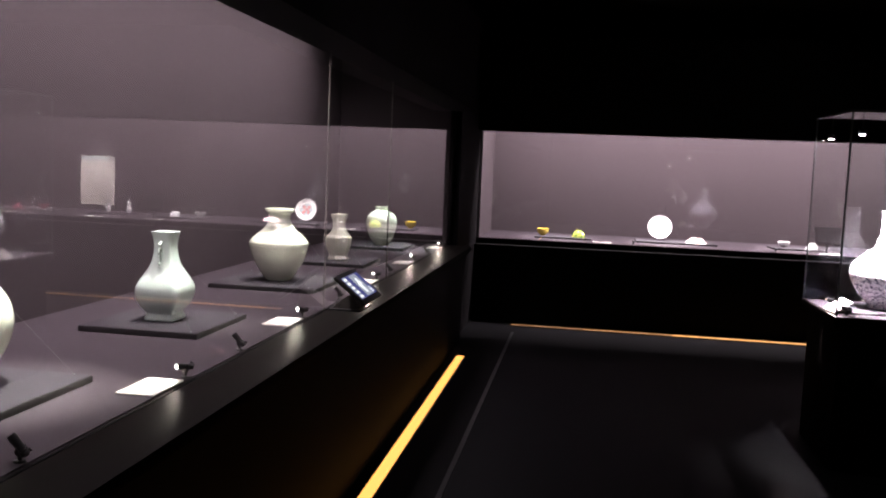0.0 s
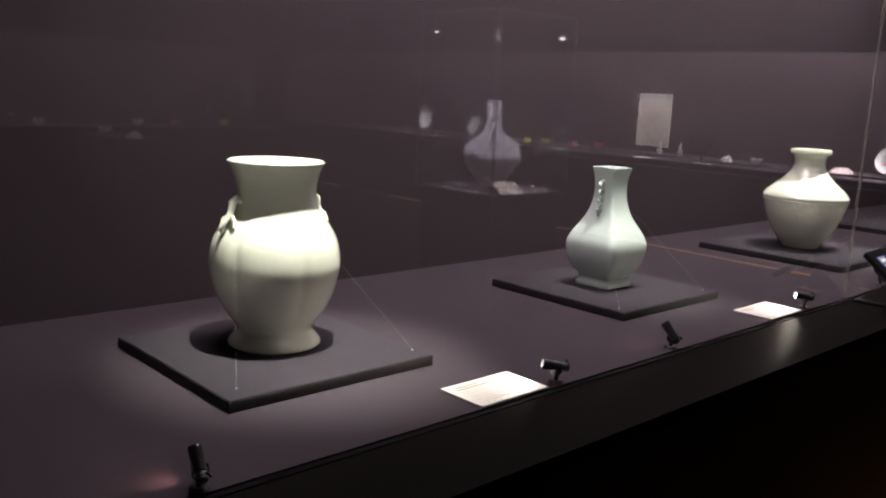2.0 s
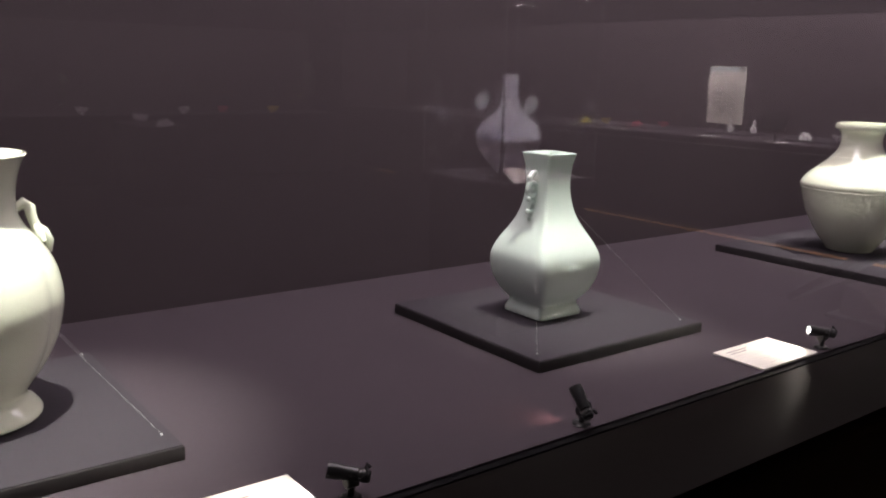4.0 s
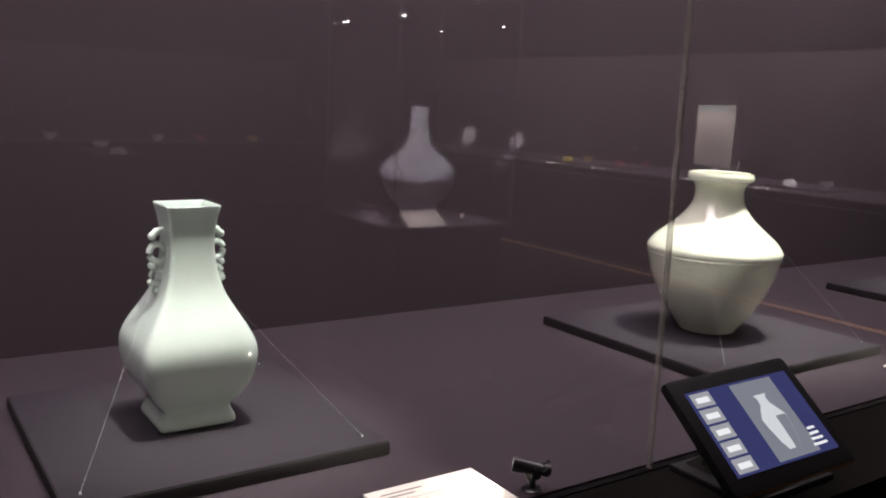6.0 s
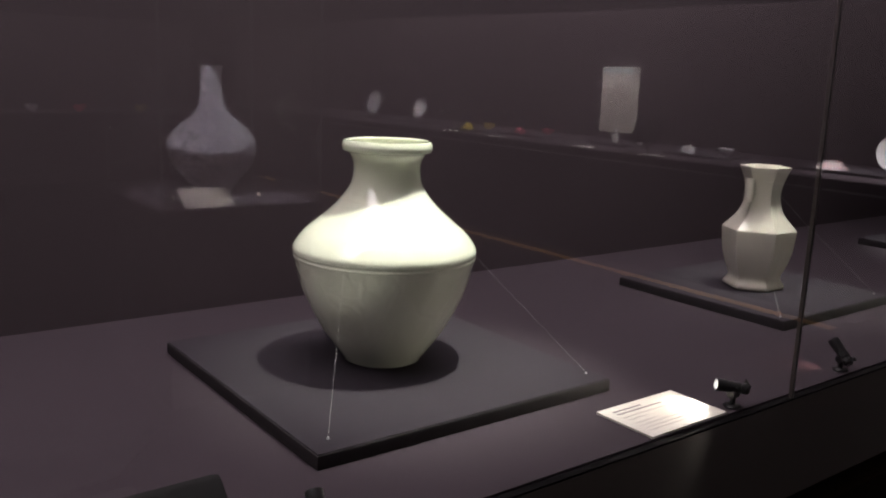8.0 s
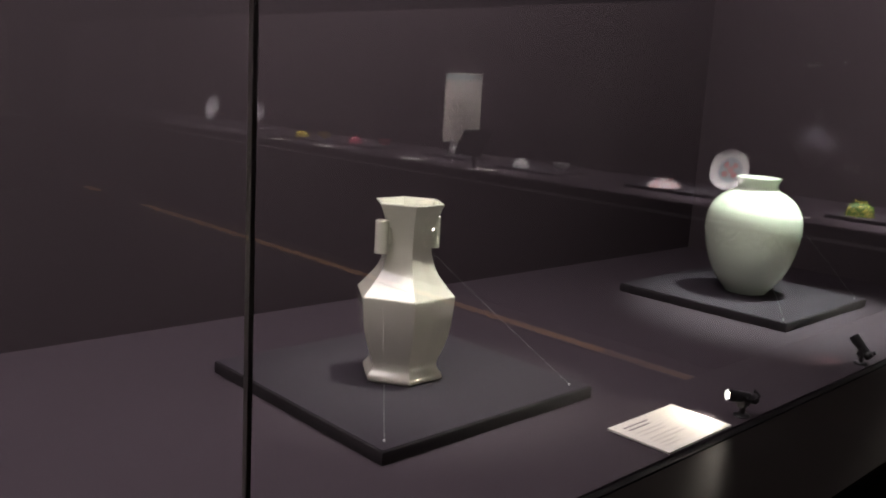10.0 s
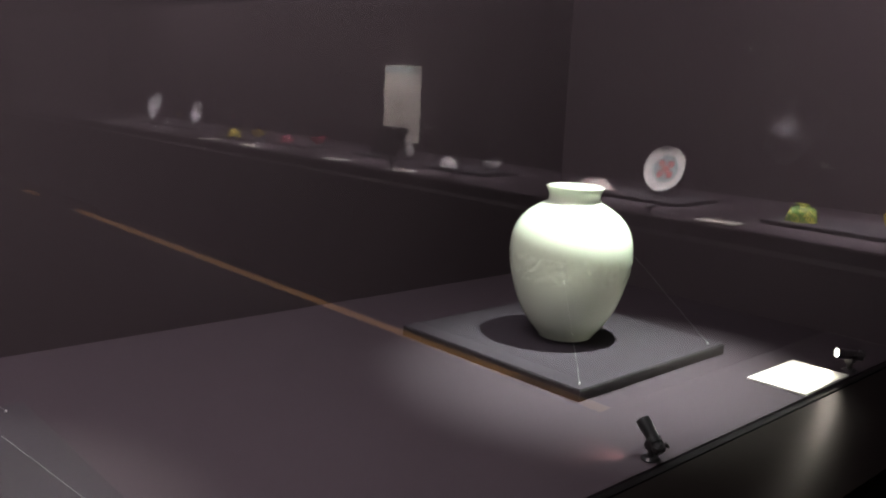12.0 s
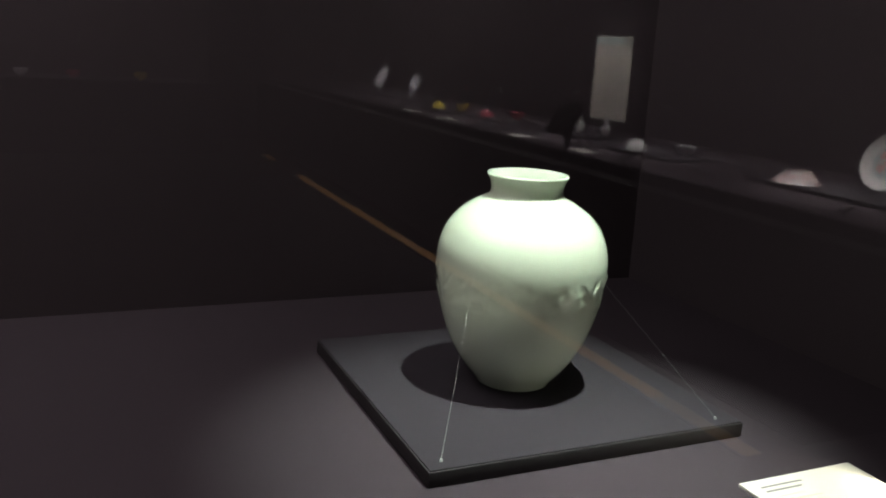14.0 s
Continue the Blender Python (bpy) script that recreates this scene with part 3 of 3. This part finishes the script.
    pts = [(0.064, 0.0), (0.072, 0.003), (0.078, 0.012), (0.1155, 0.064), (0.1495, 0.132), (0.1655, 0.192), (0.1685, 0.200), (0.1672, 0.204), (0.1690, 0.209), (0.1665, 0.220), (0.150, 0.242), (0.122, 0.266), (0.097, 0.288),
           (0.077, 0.311), (0.065, 0.331), (0.0605, 0.354), (0.063, 0.374), (0.072, 0.386), (0.080, 0.390), (0.082, 0.398), (0.080, 0.406)]
    solid("shouldered_vase", lathe(hollow(smooth_profile(pts, 7), 0.007, 0.25), 180, relief(0.006, 7.0, (0.03, 0.205))), GLAZE_C, (-1.711, 4.510, BOARD), "large cream celadon vase with broad shoulder and carved relief", "vase", "celadon vases")
    threads((0.062, 0.355), -1.711, 4.510, 0.30, BOARD)


def vase_faceted():
    t = thing("faceted_vase", (-1.697, 5.688, BOARD), "crackled grey-cream faceted vase with tubular lug handles", "vase", "celadon vases")
    pts = [(0.074, 0.0), (0.080, 0.004), (0.080, 0.012), (0.070, 0.024), (0.069, 0.036), (0.080, 0.060), (0.0915, 0.098), (0.0955, 0.132), (0.0975, 0.156), (0.0945, 0.162), (0.077, 0.180),
           (0.057, 0.205), (0.047, 0.238), (0.047, 0.262), (0.054, 0.292), (0.067, 0.322)]

    def form(a, z):
        step = math.pi / 3
        d = (a + math.pi / 6) % step - step / 2     # corners at +-y
        flat = math.cos(math.pi / 6) / math.cos(d)
        return flat * (0.93 + 0.07 * abs(math.sin(a)))
    part("body", lathe(hollow(smooth_profile(pts, 3), 0.006, 0.25), 96, form), GLAZE_D, t)
    for s in (-1, 1):
        bm = turned(lathe([(0.009, 0.234), (0.012, 0.235), (0.012, 0.293), (0.0095, 0.294), (0.0085, 0.285), (0.001, 0.284)], 20), Matrix.Translation((0, s * 0.062, 0)))
        lug = box(-0.007, 0.007, min(s * 0.040, s * 0.056), max(s * 0.040, s * 0.056), 0.248, 0.282, 0.003)
        part("handle", join(bm, lug), GLAZE_D, t, "tubular lug handle")
    threads((0.05, 0.26), -1.697, 5.688, 0.25, BOARD)


def relief(k, scale, bands):
    """Carved relief: swells the wall by up to k between soft-edged heights."""
    z0, z1 = bands

    def form(a, z):
        w = max(0.0, min(1.0, (z - z0) / 0.012)) * max(0.0, min(1.0, (z1 - z) / 0.012))
        p = Vector((math.cos(a), math.sin(a), z / 0.12)) * scale
        return 1 + k * w * (noise.noise(p) + 0.5 * noise.noise(p * 2.1))
    return form


def vase_jar():
    pts = [(0.052, 0.0), (0.058, 0.003), (0.063, 0.010), (0.084, 0.036), (0.104, 0.070), (0.1195, 0.113), (0.1285, 0.157), (0.131, 0.206), (0.121, 0.243), (0.101, 0.270), (0.076, 0.288),
           (0.0585, 0.297), (0.055, 0.306), (0.0565, 0.316), (0.062, 0.328)]
    solid("jar_vase", lathe(hollow(smooth_profile(pts, 9), 0.006, 0.25), 180, relief(0.016, 11.0, (0.132, 0.196))), GLAZE_E, (-1.694, 6.980, BOARD), "light green celadon ovoid jar with short neck and carved band", "vase", "celadon vases")
    threads((0.058, 0.30), -1.694, 6.980, 0.25, BOARD)


vase_lobed()
vase_square()
vase_shouldered()
vase_faceted()
vase_jar()

# ---- tablet on the ledge ----


def tablet(m, lit):
    t = thing("tablet_on_stand", m, "black tablet on a stand showing a vase on a blue screen", "tablet")
    W, H = 0.268, 0.197
    part("bezel", box(-W / 2, W / 2, -H / 2, H / 2, -0.020, 0.0, 0.0095), TABLET_BLACK, t)
    if not lit:
        part("screen", box(-W * 0.4, W * 0.4, -H * 0.385, H * 0.385, 0.0, 0.0008), LAMP_BLACK, t, "dark screen", smooth=False)
        return t
    sw, sh = 0.112, 0.071
    def flat(name, x0, x1, y0, y1, lift, mat, label=""):
        return part(name, box(x0, x1, y0, y1, 0.0, lift), mat, scr if name != "screen" else t, label, smooth=False)
    scr = None
    scr = flat("screen", -sw, sw, -sh, sh, 0.0008, SCREEN, "blue lit screen")
    for i in range(5):
        y1 = sh - 0.004 - i * 0.0276
        flat("button", -sw + 0.006, -sw + 0.046, y1 - 0.0235, y1, 0.0014, BUTTON, "grey on-screen button")
        flat("button_text", -sw + 0.013, -sw + 0.039, y1 - 0.017, y1 - 0.008, 0.0018, SCREEN_WHITE)
    flat("picture", -0.020, 0.072, -sh + 0.004, sh - 0.004, 0.0012, PICTURE, "grey picture field")
    # vase silhouette on the picture
    prof = [(0.013, -0.060), (0.020, -0.045), (0.027, -0.015), (0.029, 0.002), (0.020, 0.016), (0.011, 0.028), (0.010, 0.040), (0.015, 0.047)]
    bm = bmesh.new()
    prof = [(r * 0.92, z * 0.88) for r, z in prof]
    vs = [bm.verts.new((0.026 + r, z, 0.0018)) for r, z in prof] + [bm.verts.new((0.026 - r, z, 0.0018)) for r, z in reversed(prof)]
    f = bm.faces.new(vs)
    r = bmesh.ops.extrude_face_region(bm, geom=[f])
    for v in r["geom"]:
        if isinstance(v, bmesh.types.BMVert):
            v.co.z = 0.0014
    part("pictured_vase", bm, SCREEN_VASE, scr, "white pictured vase", smooth=False)
    shade = bmesh.new()
    side = [(0.026 + r * 0.97, z) for r, z in prof[:4]]
    inner = [(0.026 + r * 0.15, z) for r, z in prof[:4]]
    vs = [shade.verts.new((x, z, 0.0021)) for x, z in side + inner[::-1]]
    f = shade.faces.new(vs)
    for v in bmesh.ops.extrude_face_region(shade, geom=[f])["geom"]:
        if isinstance(v, bmesh.types.BMVert):
            v.co.z = 0.0018
    part("pictured_shade", shade, PICTURE, scr, "grey shaded side of the pictured vase", smooth=False)
    for i in range(4):
        flat("screen_text", 0.066 + i * 0.003, 0.096 - 0.002 * i, -sh + 0.012 + i * 0.009, -sh + 0.016 + i * 0.009, 0.0018, SCREEN_WHITE)
    return t


SCREEN = material("blue_screen", (0.01, 0.01, 0.03), 0.12, vary=0.02, emit=(0.045, 0.05, 0.16), strength=0.62)
BUTTON = material("screen_grey", (0.05, 0.05, 0.05), 0.12, vary=0.02, emit=(0.42, 0.43, 0.47), strength=0.62)
PICTURE = material("screen_slate", (0.05, 0.05, 0.05), 0.12, vary=0.02, emit=(0.24, 0.26, 0.31), strength=0.62)
SCREEN_VASE = material("screen_pale", (0.05, 0.05, 0.05), 0.12, vary=0.02, emit=(0.75, 0.78, 0.82), strength=0.68)
SCREEN_WHITE = material("screen_white", (0.05, 0.05, 0.05), 0.12, vary=0.02, emit=(0.95, 0.97, 1.0), strength=0.72)

yaw, tip, spin = radians(-6.5), radians(51.0), radians(3.6)
n0, u0 = Vector((math.cos(yaw), math.sin(yaw), 0)), Vector((-math.sin(yaw), math.cos(yaw), 0))
v0 = Vector((0, 0, 1)) * math.cos(tip) - n0 * math.sin(tip)
tu, tv = u0 * math.cos(spin) + v0 * math.sin(spin), v0 * math.cos(spin) - u0 * math.sin(spin)
tn = tu.cross(tv)
tab_m = Matrix(((tu.x, tv.x, tn.x, -1.049), (tu.y, tv.y, tn.y, 3.806), (tu.z, tv.z, tn.z, 1.026), (0, 0, 0, 1)))
tab = tablet(tab_m, True)
inv = tab_m.inverted()
part("stand_plate", turned(box(-1.190, -1.03, 3.775, 3.99, 0.899, 0.909, 0.003), inv), LAMP_BLACK, tab, "black stand plate")
wedge = bmesh.new()
tri = [(-1.185, 0.905), (-1.05, 0.905), (-1.06, 0.985), (-1.10, 0.975)]
lo, hi = [wedge.verts.new((x, 3.80, z)) for x, z in tri], [wedge.verts.new((x, 3.93, z)) for x, z in tri]
wedge.faces.new(lo)
wedge.faces.new(list(reversed(hi)))
for k in range(4):
    wedge.faces.new((lo[k], hi[k], hi[(k + 1) % 4], lo[(k + 1) % 4]))
bmesh.ops.recalc_face_normals(wedge, faces=wedge.faces[:])
bmesh.ops.bevel(wedge, geom=wedge.edges[:], offset=0.003, segments=2, affect="EDGES")
part("stand_wedge", turned(wedge, inv), STAND_GREY, tab, "dark grey stand wedge")
part("screw", turned(cyl(0.005, 0.005, 0, 0.003, 12), inv @ pose(-1.14, 3.800, 0.925, 90, 0, 0)), LAMP_BLACK, tab)

# ---- free-standing glass case with the bottle vase ----


def bottle_vase(m):
    pts = [(0.075, 0.0), (0.085, 0.004), (0.088, 0.020), (0.125, 0.060), (0.172, 0.125), (0.196, 0.180), (0.200, 0.215), (0.182, 0.268), (0.135, 0.315), (0.085, 0.352), (0.060, 0.390),
           (0.051, 0.435), (0.047, 0.500), (0.048, 0.548), (0.054, 0.572)]
    return solid("bottle_vase", lathe(hollow(smooth_profile(pts, 4), 0.006, 0.25), 96), BLUE_WARE, m, "large blue-and-white bottle vase with scrolling flowers", "vase")


def pedestal_case(cx, cy, half, tray, top):
    c = thing("pedestal_case", (cx, cy, 0), "free-standing glass case on a black pedestal", "display case", "free-standing cases")

    def add(name, bm, mat, label="", smooth=True):
        return part(name, bm, mat, c, label, smooth)
    add("pedestal", box(-half + 0.04, half - 0.04, -half + 0.04, half - 0.04, 0, tray - 0.06, 0.004), BLACK, "black pedestal")
    add("tray", box(-half, half, -half, half, tray - 0.06, tray - 0.001, 0.004), BLACK)
    add("tray_floor", box(-half + 0.015, half - 0.015, -half + 0.015, half - 0.015, tray - 0.004, tray), CLOTH, "grey fabric floor", False)
    g = 0.008
    h = half - 0.006
    for name, xs, ys, face in (("pane", (h - g, h), (-h + g, h - g), (1, 0, 0)), ("pane", (-h, -h + g), (-h + g, h - g), (-1, 0, 0)),
                               ("pane", (-h + g, h - g), (h - g, h), (0, 1, 0)), ("pane", (-h + g, h - g), (-h, -h + g), (0, -1, 0))):
        pane(name, xs, ys, tray, top, face).parent = c
    pane("roof_pane", (-h, h), (-h, h), top, top + 0.010, (0, 0, 1)).parent = c
    for sx in (-1, 1):
        for sy in (-1, 1):
            x, y = sx * (h - g / 2), sy * (h - g / 2)
            add("corner_seam", box(x - 0.005, x + 0.005, y - 0.005, y + 0.005, tray, top, 0.001), EDGE_GLASS)
            lx, ly = sx * (half - 0.085), sy * (half - 0.07)
            lamp = part("downlight", turned(join(cyl(0.022, 0.022, top - 0.120, top - 0.095, 20, 0.003), cyl(0.004, 0.004, top - 0.097, top - 0.001, 10)), Matrix.Translation((lx, ly, 0))), LAMP_BLACK, c, "small black downlight")
            part("lens", turned(cyl(0.014, 0.014, top - 0.1235, top - 0.119, 16), Matrix.Translation((lx, ly, 0))), LENS_DIM, lamp, "lit lens")
    add("roof_edge", box(-h, h, -h - 0.004, -h, top - 0.004, top + 0.010, 0.001), EDGE_GLASS)
    add("roof_edge", box(-h - 0.004, -h, -h, h, top - 0.004, top + 0.010, 0.001), EDGE_GLASS)
    return c


EDGE_GLASS = material("polished_glass_edge", (0.09, 0.10, 0.10), 0.15, vary=0.05)
PED = (1.775, 5.185)
pedestal_case(PED[0], PED[1], 0.37, 0.87, 2.0)
display_board(PED[0], PED[1], 0.48, 0.87, 0.012)
bottle_vase(Matrix.Translation((PED[0], PED[1], 0.882)))
ped_card = caption_card(pose(PED[0] - 0.295, PED[1] - 0.15, 0.905, 34, 0, 270), 0.215, 0.12, 7)
back = bmesh.new()
bmesh.ops.create_cone(back, cap_ends=True, segments=3, radius1=0.032, radius2=0.032, depth=0.19)
part("card_rest", turned(back, pose(0, 0.012, -0.020, 0, 90, 0)), LAMP_BLACK, ped_card, "small black card rest")
spot("card_light_beam", (PED[0] - 0.33, PED[1] - 0.02, 1.02), (PED[0] - 0.295, PED[1] - 0.15, 0.90), 18.0, (1.0, 0.76, 0.85), 64, 0.4, 0.008)
reading_lamp(PED[0] - 0.27, PED[1] + 0.10, 0.87, (-0.9, -0.3, 0.1), False, "small black swivel spotlight lighting a caption card", LENS_LOW)
reading_lamp(PED[0] - 0.29, PED[1] - 0.31, 0.87, (-0.7, 0.5, 0.4), False, "small black swivel spotlight beside a caption card", LENS_LOW)
spot("pedestal_downlight_beam", (PED[0] - 0.28, PED[1] - 0.29, 1.87), (PED[0] - 0.05, PED[1] - 0.05, 1.1), 520, (1.0, 0.90, 0.96), 48, 0.6, 0.014)
spot("pedestal_downlight_beam", (PED[0] + 0.28, PED[1] + 0.29, 1.87), (PED[0] + 0.05, PED[1] + 0.05, 1.1), 110, (1.0, 0.90, 0.96), 40, 0.6, 0.014)
spot("pedestal_downlight_beam", (PED[0] - 0.28, PED[1] + 0.29, 1.87), (PED[0] - 0.2, PED[1] + 0.05, 0.95), 110, (1.0, 0.90, 0.96), 46, 0.6, 0.014)

PED2 = (2.6, -5.6)
pedestal_case(PED2[0], PED2[1], 0.40, 0.87, 2.0)
bottle_vase(Matrix.Translation((PED2[0], PED2[1], 0.87)))
spot("pedestal_downlight_beam", (PED2[0] - 0.2, PED2[1] + 0.25, 1.87), (PED2[0], PED2[1], 1.1), 140, (1.0, 0.90, 0.96), 80, 0.6, 0.014)

# ---- ware in the end case ----


def bowl(name, m, r, h, mat, label, inverted=False):
    foot = r * 0.45
    pts = [(foot * 0.9, 0.0), (foot, 0.002), (foot * 0.97, h * 0.13), (foot * 1.12, h * 0.19), (r * 0.72, h * 0.29), (r * 0.90, h * 0.55), (r * 0.96, h * 0.82), (r, h)]
    prof = hollow(smooth_profile(pts, 4), 0.003, 0.8)
    mm = m @ Matrix.Translation((0, 0, h)) @ pose(0, 0, 0, 180, 0, 0) if inverted else m
    return solid(name, lathe(prof, 56), mat, mm, label, "bowl", "porcelain in the end case")


def stand_plate(m, r, mat, label, centre=None):
    """A dish leaning on a small easel; local -y is the face."""
    t = thing("plate_on_stand", m, label, "plate", "porcelain in the end case")
    lean = pose(0, 0, 0, 90 - 16, 0, 0)
    up = Matrix.Translation((0, 0, r * math.cos(radians(16)) + 0.022)) @ lean
    prof = [(r * 0.5, -0.012), (r * 0.55, -0.016), (r * 0.58, -0.010), (r * 0.85, 0.004), (r, 0.018), (r * 0.985, 0.020), (r * 0.84, 0.009), (r * 0.62, -0.001), (0.004, -0.003)]
    part("dish", turned(lathe(prof, 72), up), mat, t)
    if centre:
        med = cyl(r * 0.60, r * 0.60, 0.0005, 0.0015, 48)
        med_ob = part("medallion", turned(med, up), GREEN_MED, t, "blue-green painted medallion")
        for k in range(5):
            rr = 0 if k == 4 else r * 0.33
            a = math.radians(90 * k + 45)
            part("flower", turned(lathe([(r * 0.15, 0.0014), (r * 0.15, 0.0022), (0.001, 0.0026)], 24, lambda a, z: 1 + 0.14 * math.cos(6 * a)), up @ Matrix.Translation((rr * math.cos(a), rr * math.sin(a), 0))), centre, med_ob, "red flower")
    for s in (-1, 1):
        part("easel_leg", tube([(s * r * 0.4, -0.03, 0.0), (s * r * 0.4, -0.036, 0.03), (s * r * 0.4, -0.01, 0.018), (s * r * 0.3, 0.05, 0.12), (s * r * 0.35, 0.10, 0.0)], 0.004, 8), LAMP_BLACK, t)
    return t


def real_x(v):
    """Mirror of a reflected place in the long glass."""
    return 2 * (GLASS_X + 0.006) - v


FZ = FAR_COUNTER + 0.02


def far_board(x, y, w, d):
    return display_board(x, y, w, FAR_COUNTER, 0.020, d)


def gourd_bottle(m):
    pts = [(0.022, 0.0), (0.024, 0.004), (0.032, 0.020), (0.036, 0.045), (0.028, 0.070), (0.013, 0.084), (0.014, 0.090), (0.020, 0.102), (0.020, 0.116), (0.011, 0.132), (0.008, 0.146), (0.009, 0.155)]
    return solid("gourd_bottle", lathe(hollow(smooth_profile(pts, 4), 0.002, 0.2), 40), WHITE_WARE, m, "small white double-gourd bottle in the end case", "bottle", "porcelain in the end case")


T = Matrix.Translation
far_board(real_x(-2.20), 9.58, 0.62, 0.34)
bowl("yellow_bowl", T((real_x(-1.97), 9.63, FZ)), 0.068, 0.075, YELLOW_WARE, "yellow glazed bowl standing upright on a board")
bowl("green_bowl", T((real_x(-2.375), 9.55, FZ)), 0.076, 0.085, GREEN_WARE, "green and yellow bowl turned upside down", True)
far_board(real_x(-3.44), 9.68, 0.86, 0.40)
stand_plate(T((real_x(-3.27), 9.74, FZ)), 0.132, PLAIN_WARE, "white dish with red flower medallion on a stand", RED_MED)
dish_profile = smooth_profile([(0.062, 0.0), (0.065, 0.002), (0.063, 0.010), (0.070, 0.014), (0.092, 0.034), (0.112, 0.052), (0.120, 0.058)], 4)
solid("dish", lathe(hollow(dish_profile, 0.003, 0.8), 64), RED_WARE, T((real_x(-3.66), 9.62, FZ + 0.058)) @ pose(0, 0, 0, 180, 0, 0), "shallow pink-flowered dish turned upside down", "dish", "porcelain in the end case")
far_board(real_x(-4.75), 9.64, 0.60, 0.36)
bowl("white_bowl", T((real_x(-4.60), 9.70, FZ)), 0.066, 0.058, WHITE_WARE, "small white bowl standing upright")
bowl("white_bowl", T((real_x(-4.86), 9.55, FZ)), 0.064, 0.072, WHITE_WARE, "small white bowl turned upside down", True)
far_board(real_x(-5.78), 9.76, 0.50, 0.34)
gourd_bottle(T((real_x(-5.86), 9.78, FZ)))
gourd_bottle(T((real_x(-5.62), 9.84, FZ)))
far_board(real_x(-6.86), 9.66, 0.60, 0.34)
bowl("pink_bowl", T((real_x(-6.72), 9.74, FZ)), 0.066, 0.060, PINK_WARE, "ruby pink bowl standing upright")
bowl("pink_bowl", T((real_x(-6.98), 9.60, FZ)), 0.060, 0.066, PINK_WARE, "ruby pink bowl turned upside down", True)
far_board(real_x(-7.55), 9.54, 0.56, 0.34)
bowl("yellow_bowl", T((real_x(-7.47), 9.60, FZ)), 0.064, 0.062, YELLOW_WARE, "yellow glazed bowl standing upright on a board")
bowl("yellow_bowl", T((real_x(-7.66), 9.46, FZ)), 0.066, 0.070, YELLOW_WARE, "yellow glazed bowl turned upside down", True)
far_board(real_x(-9.4), 9.78, 1.5, 0.40)
stand_plate(T((real_x(-8.95), 9.76, FZ)), 0.13, BLUE_WARE, "blue-and-white dish on a stand")
stand_plate(T((real_x(-10.0), 9.78, FZ)), 0.15, BLUE_WARE, "blue-and-white dish on a stand")
for i, (v, y) in enumerate(((-2.63, 9.24), (-4.96, 9.22), (-5.72, 9.22), (-6.90, 9.20), (-7.62, 9.20))):
    caption_card(pose(real_x(v), y, FAR_COUNTER, 0, 0, 0), 0.195, 0.12, 20 + i)
for v in (-2.95, -4.4, -7.75, -8.6, -10.1):
    reading_lamp(real_x(v), 9.14, FAR_COUNTER, (-0.3, 0.9, 0.3), False, "small black swivel spotlight in the end case")

# wall panel of the end case
PX0, PX1 = real_x(-6.115), real_x(-6.595)
panel = thing("text_panel", (0, 0, 0), "white upright text panel with small print on the case wall", "text panel")
part("panel_board", box(PX0, PX1, FAR_BACK - 0.012, FAR_BACK - 0.001, 0.94, 1.585, 0.002), PANEL_WHITE, panel)
part("heading_band", box(PX0 + 0.01, PX1 - 0.01, FAR_BACK - 0.0135, FAR_BACK - 0.012, 1.525, 1.575), PANEL_HEAD, panel, "pale teal heading band", smooth=False)
part("emblem", box(PX0 + 0.02, PX0 + 0.08, FAR_BACK - 0.016, FAR_BACK - 0.0135, 1.515, 1.575), INK_DARK, panel, "dark square emblem", smooth=False)
prnd = random.Random(5)
for k in range(22):
    z = 1.455 - k * 0.021
    if k in (2, 3):
        continue
    ln = 0.13 if k < 2 else prnd.uniform(0.26, 0.40)
    part("print_line", box(PX0 + 0.035, PX0 + 0.035 + ln, FAR_BACK - 0.0132, FAR_BACK - 0.012, z, z + (0.012 if k < 2 else 0.007)), INK_DARK if k < 2 else PANEL_INK, panel, smooth=False)

# second tablet, on the sill of the end case
tab2 = tablet(pose(real_x(-4.88), 9.03, 1.08, 62, 0, 0), False)
inv2 = pose(real_x(-4.88), 9.03, 1.08, 62, 0, 0).inverted()
part("stand_neck", turned(tube([(real_x(-4.88), 9.06, 0.80), (real_x(-4.88), 9.07, 0.93), (real_x(-4.88), 9.04, 1.06)], 0.016, 12), inv2), LAMP_BLACK, tab2)

# ---- ware across the hall ----
for v, y, mat, lab in ((6.3, 0, WHITE_WARE, "small white bowl standing upright"), (6.85, 0, PINK_WARE, "ruby pink bowl standing upright"), (7.6, 0, YELLOW_WARE, "yellow glazed bowl standing upright on a board"), (5.0, 0, WHITE_WARE, "small white bowl standing upright")):
    bowl("bowl", T((9.3, v - 0.3, 0.83)), 0.08, 0.085, mat, lab)
    spot("side_bowl_fill_spot", (9.15, v - 0.3, 2.9), (9.3, v - 0.3, 0.88), 420, CASE_WHITE, 14, 0.8, 0.02)


def table_case(cx, cy):
    c = thing("table_case", (cx, cy, 0), "low black display table with a grey fabric top", "display case", "free-standing cases")
    part("pedestal", box(-0.55, 0.55, -0.28, 0.28, 0, 0.83, 0.004), PLINTH_BLACK, c)
    part("tray_floor", box(-0.54, 0.54, -0.27, 0.27, 0.830, 0.834), CLOTH, c, "grey fabric floor", smooth=False)
    return c


table_case(7.3, 4.92)
bowl("bowl", T((6.88, 4.9, 0.834)), 0.09, 0.075, WHITE_WARE, "small white bowl turned upside down", True)
bowl("bowl", T((7.75, 4.93, 0.834)), 0.09, 0.07, WHITE_WARE, "small white bowl standing upright")
spot("table_case_beam", (7.2, 4.95, 3.2), (7.2, 4.92, 0.9), 260, CASE_WHITE, 40, 0.5, 0.02)
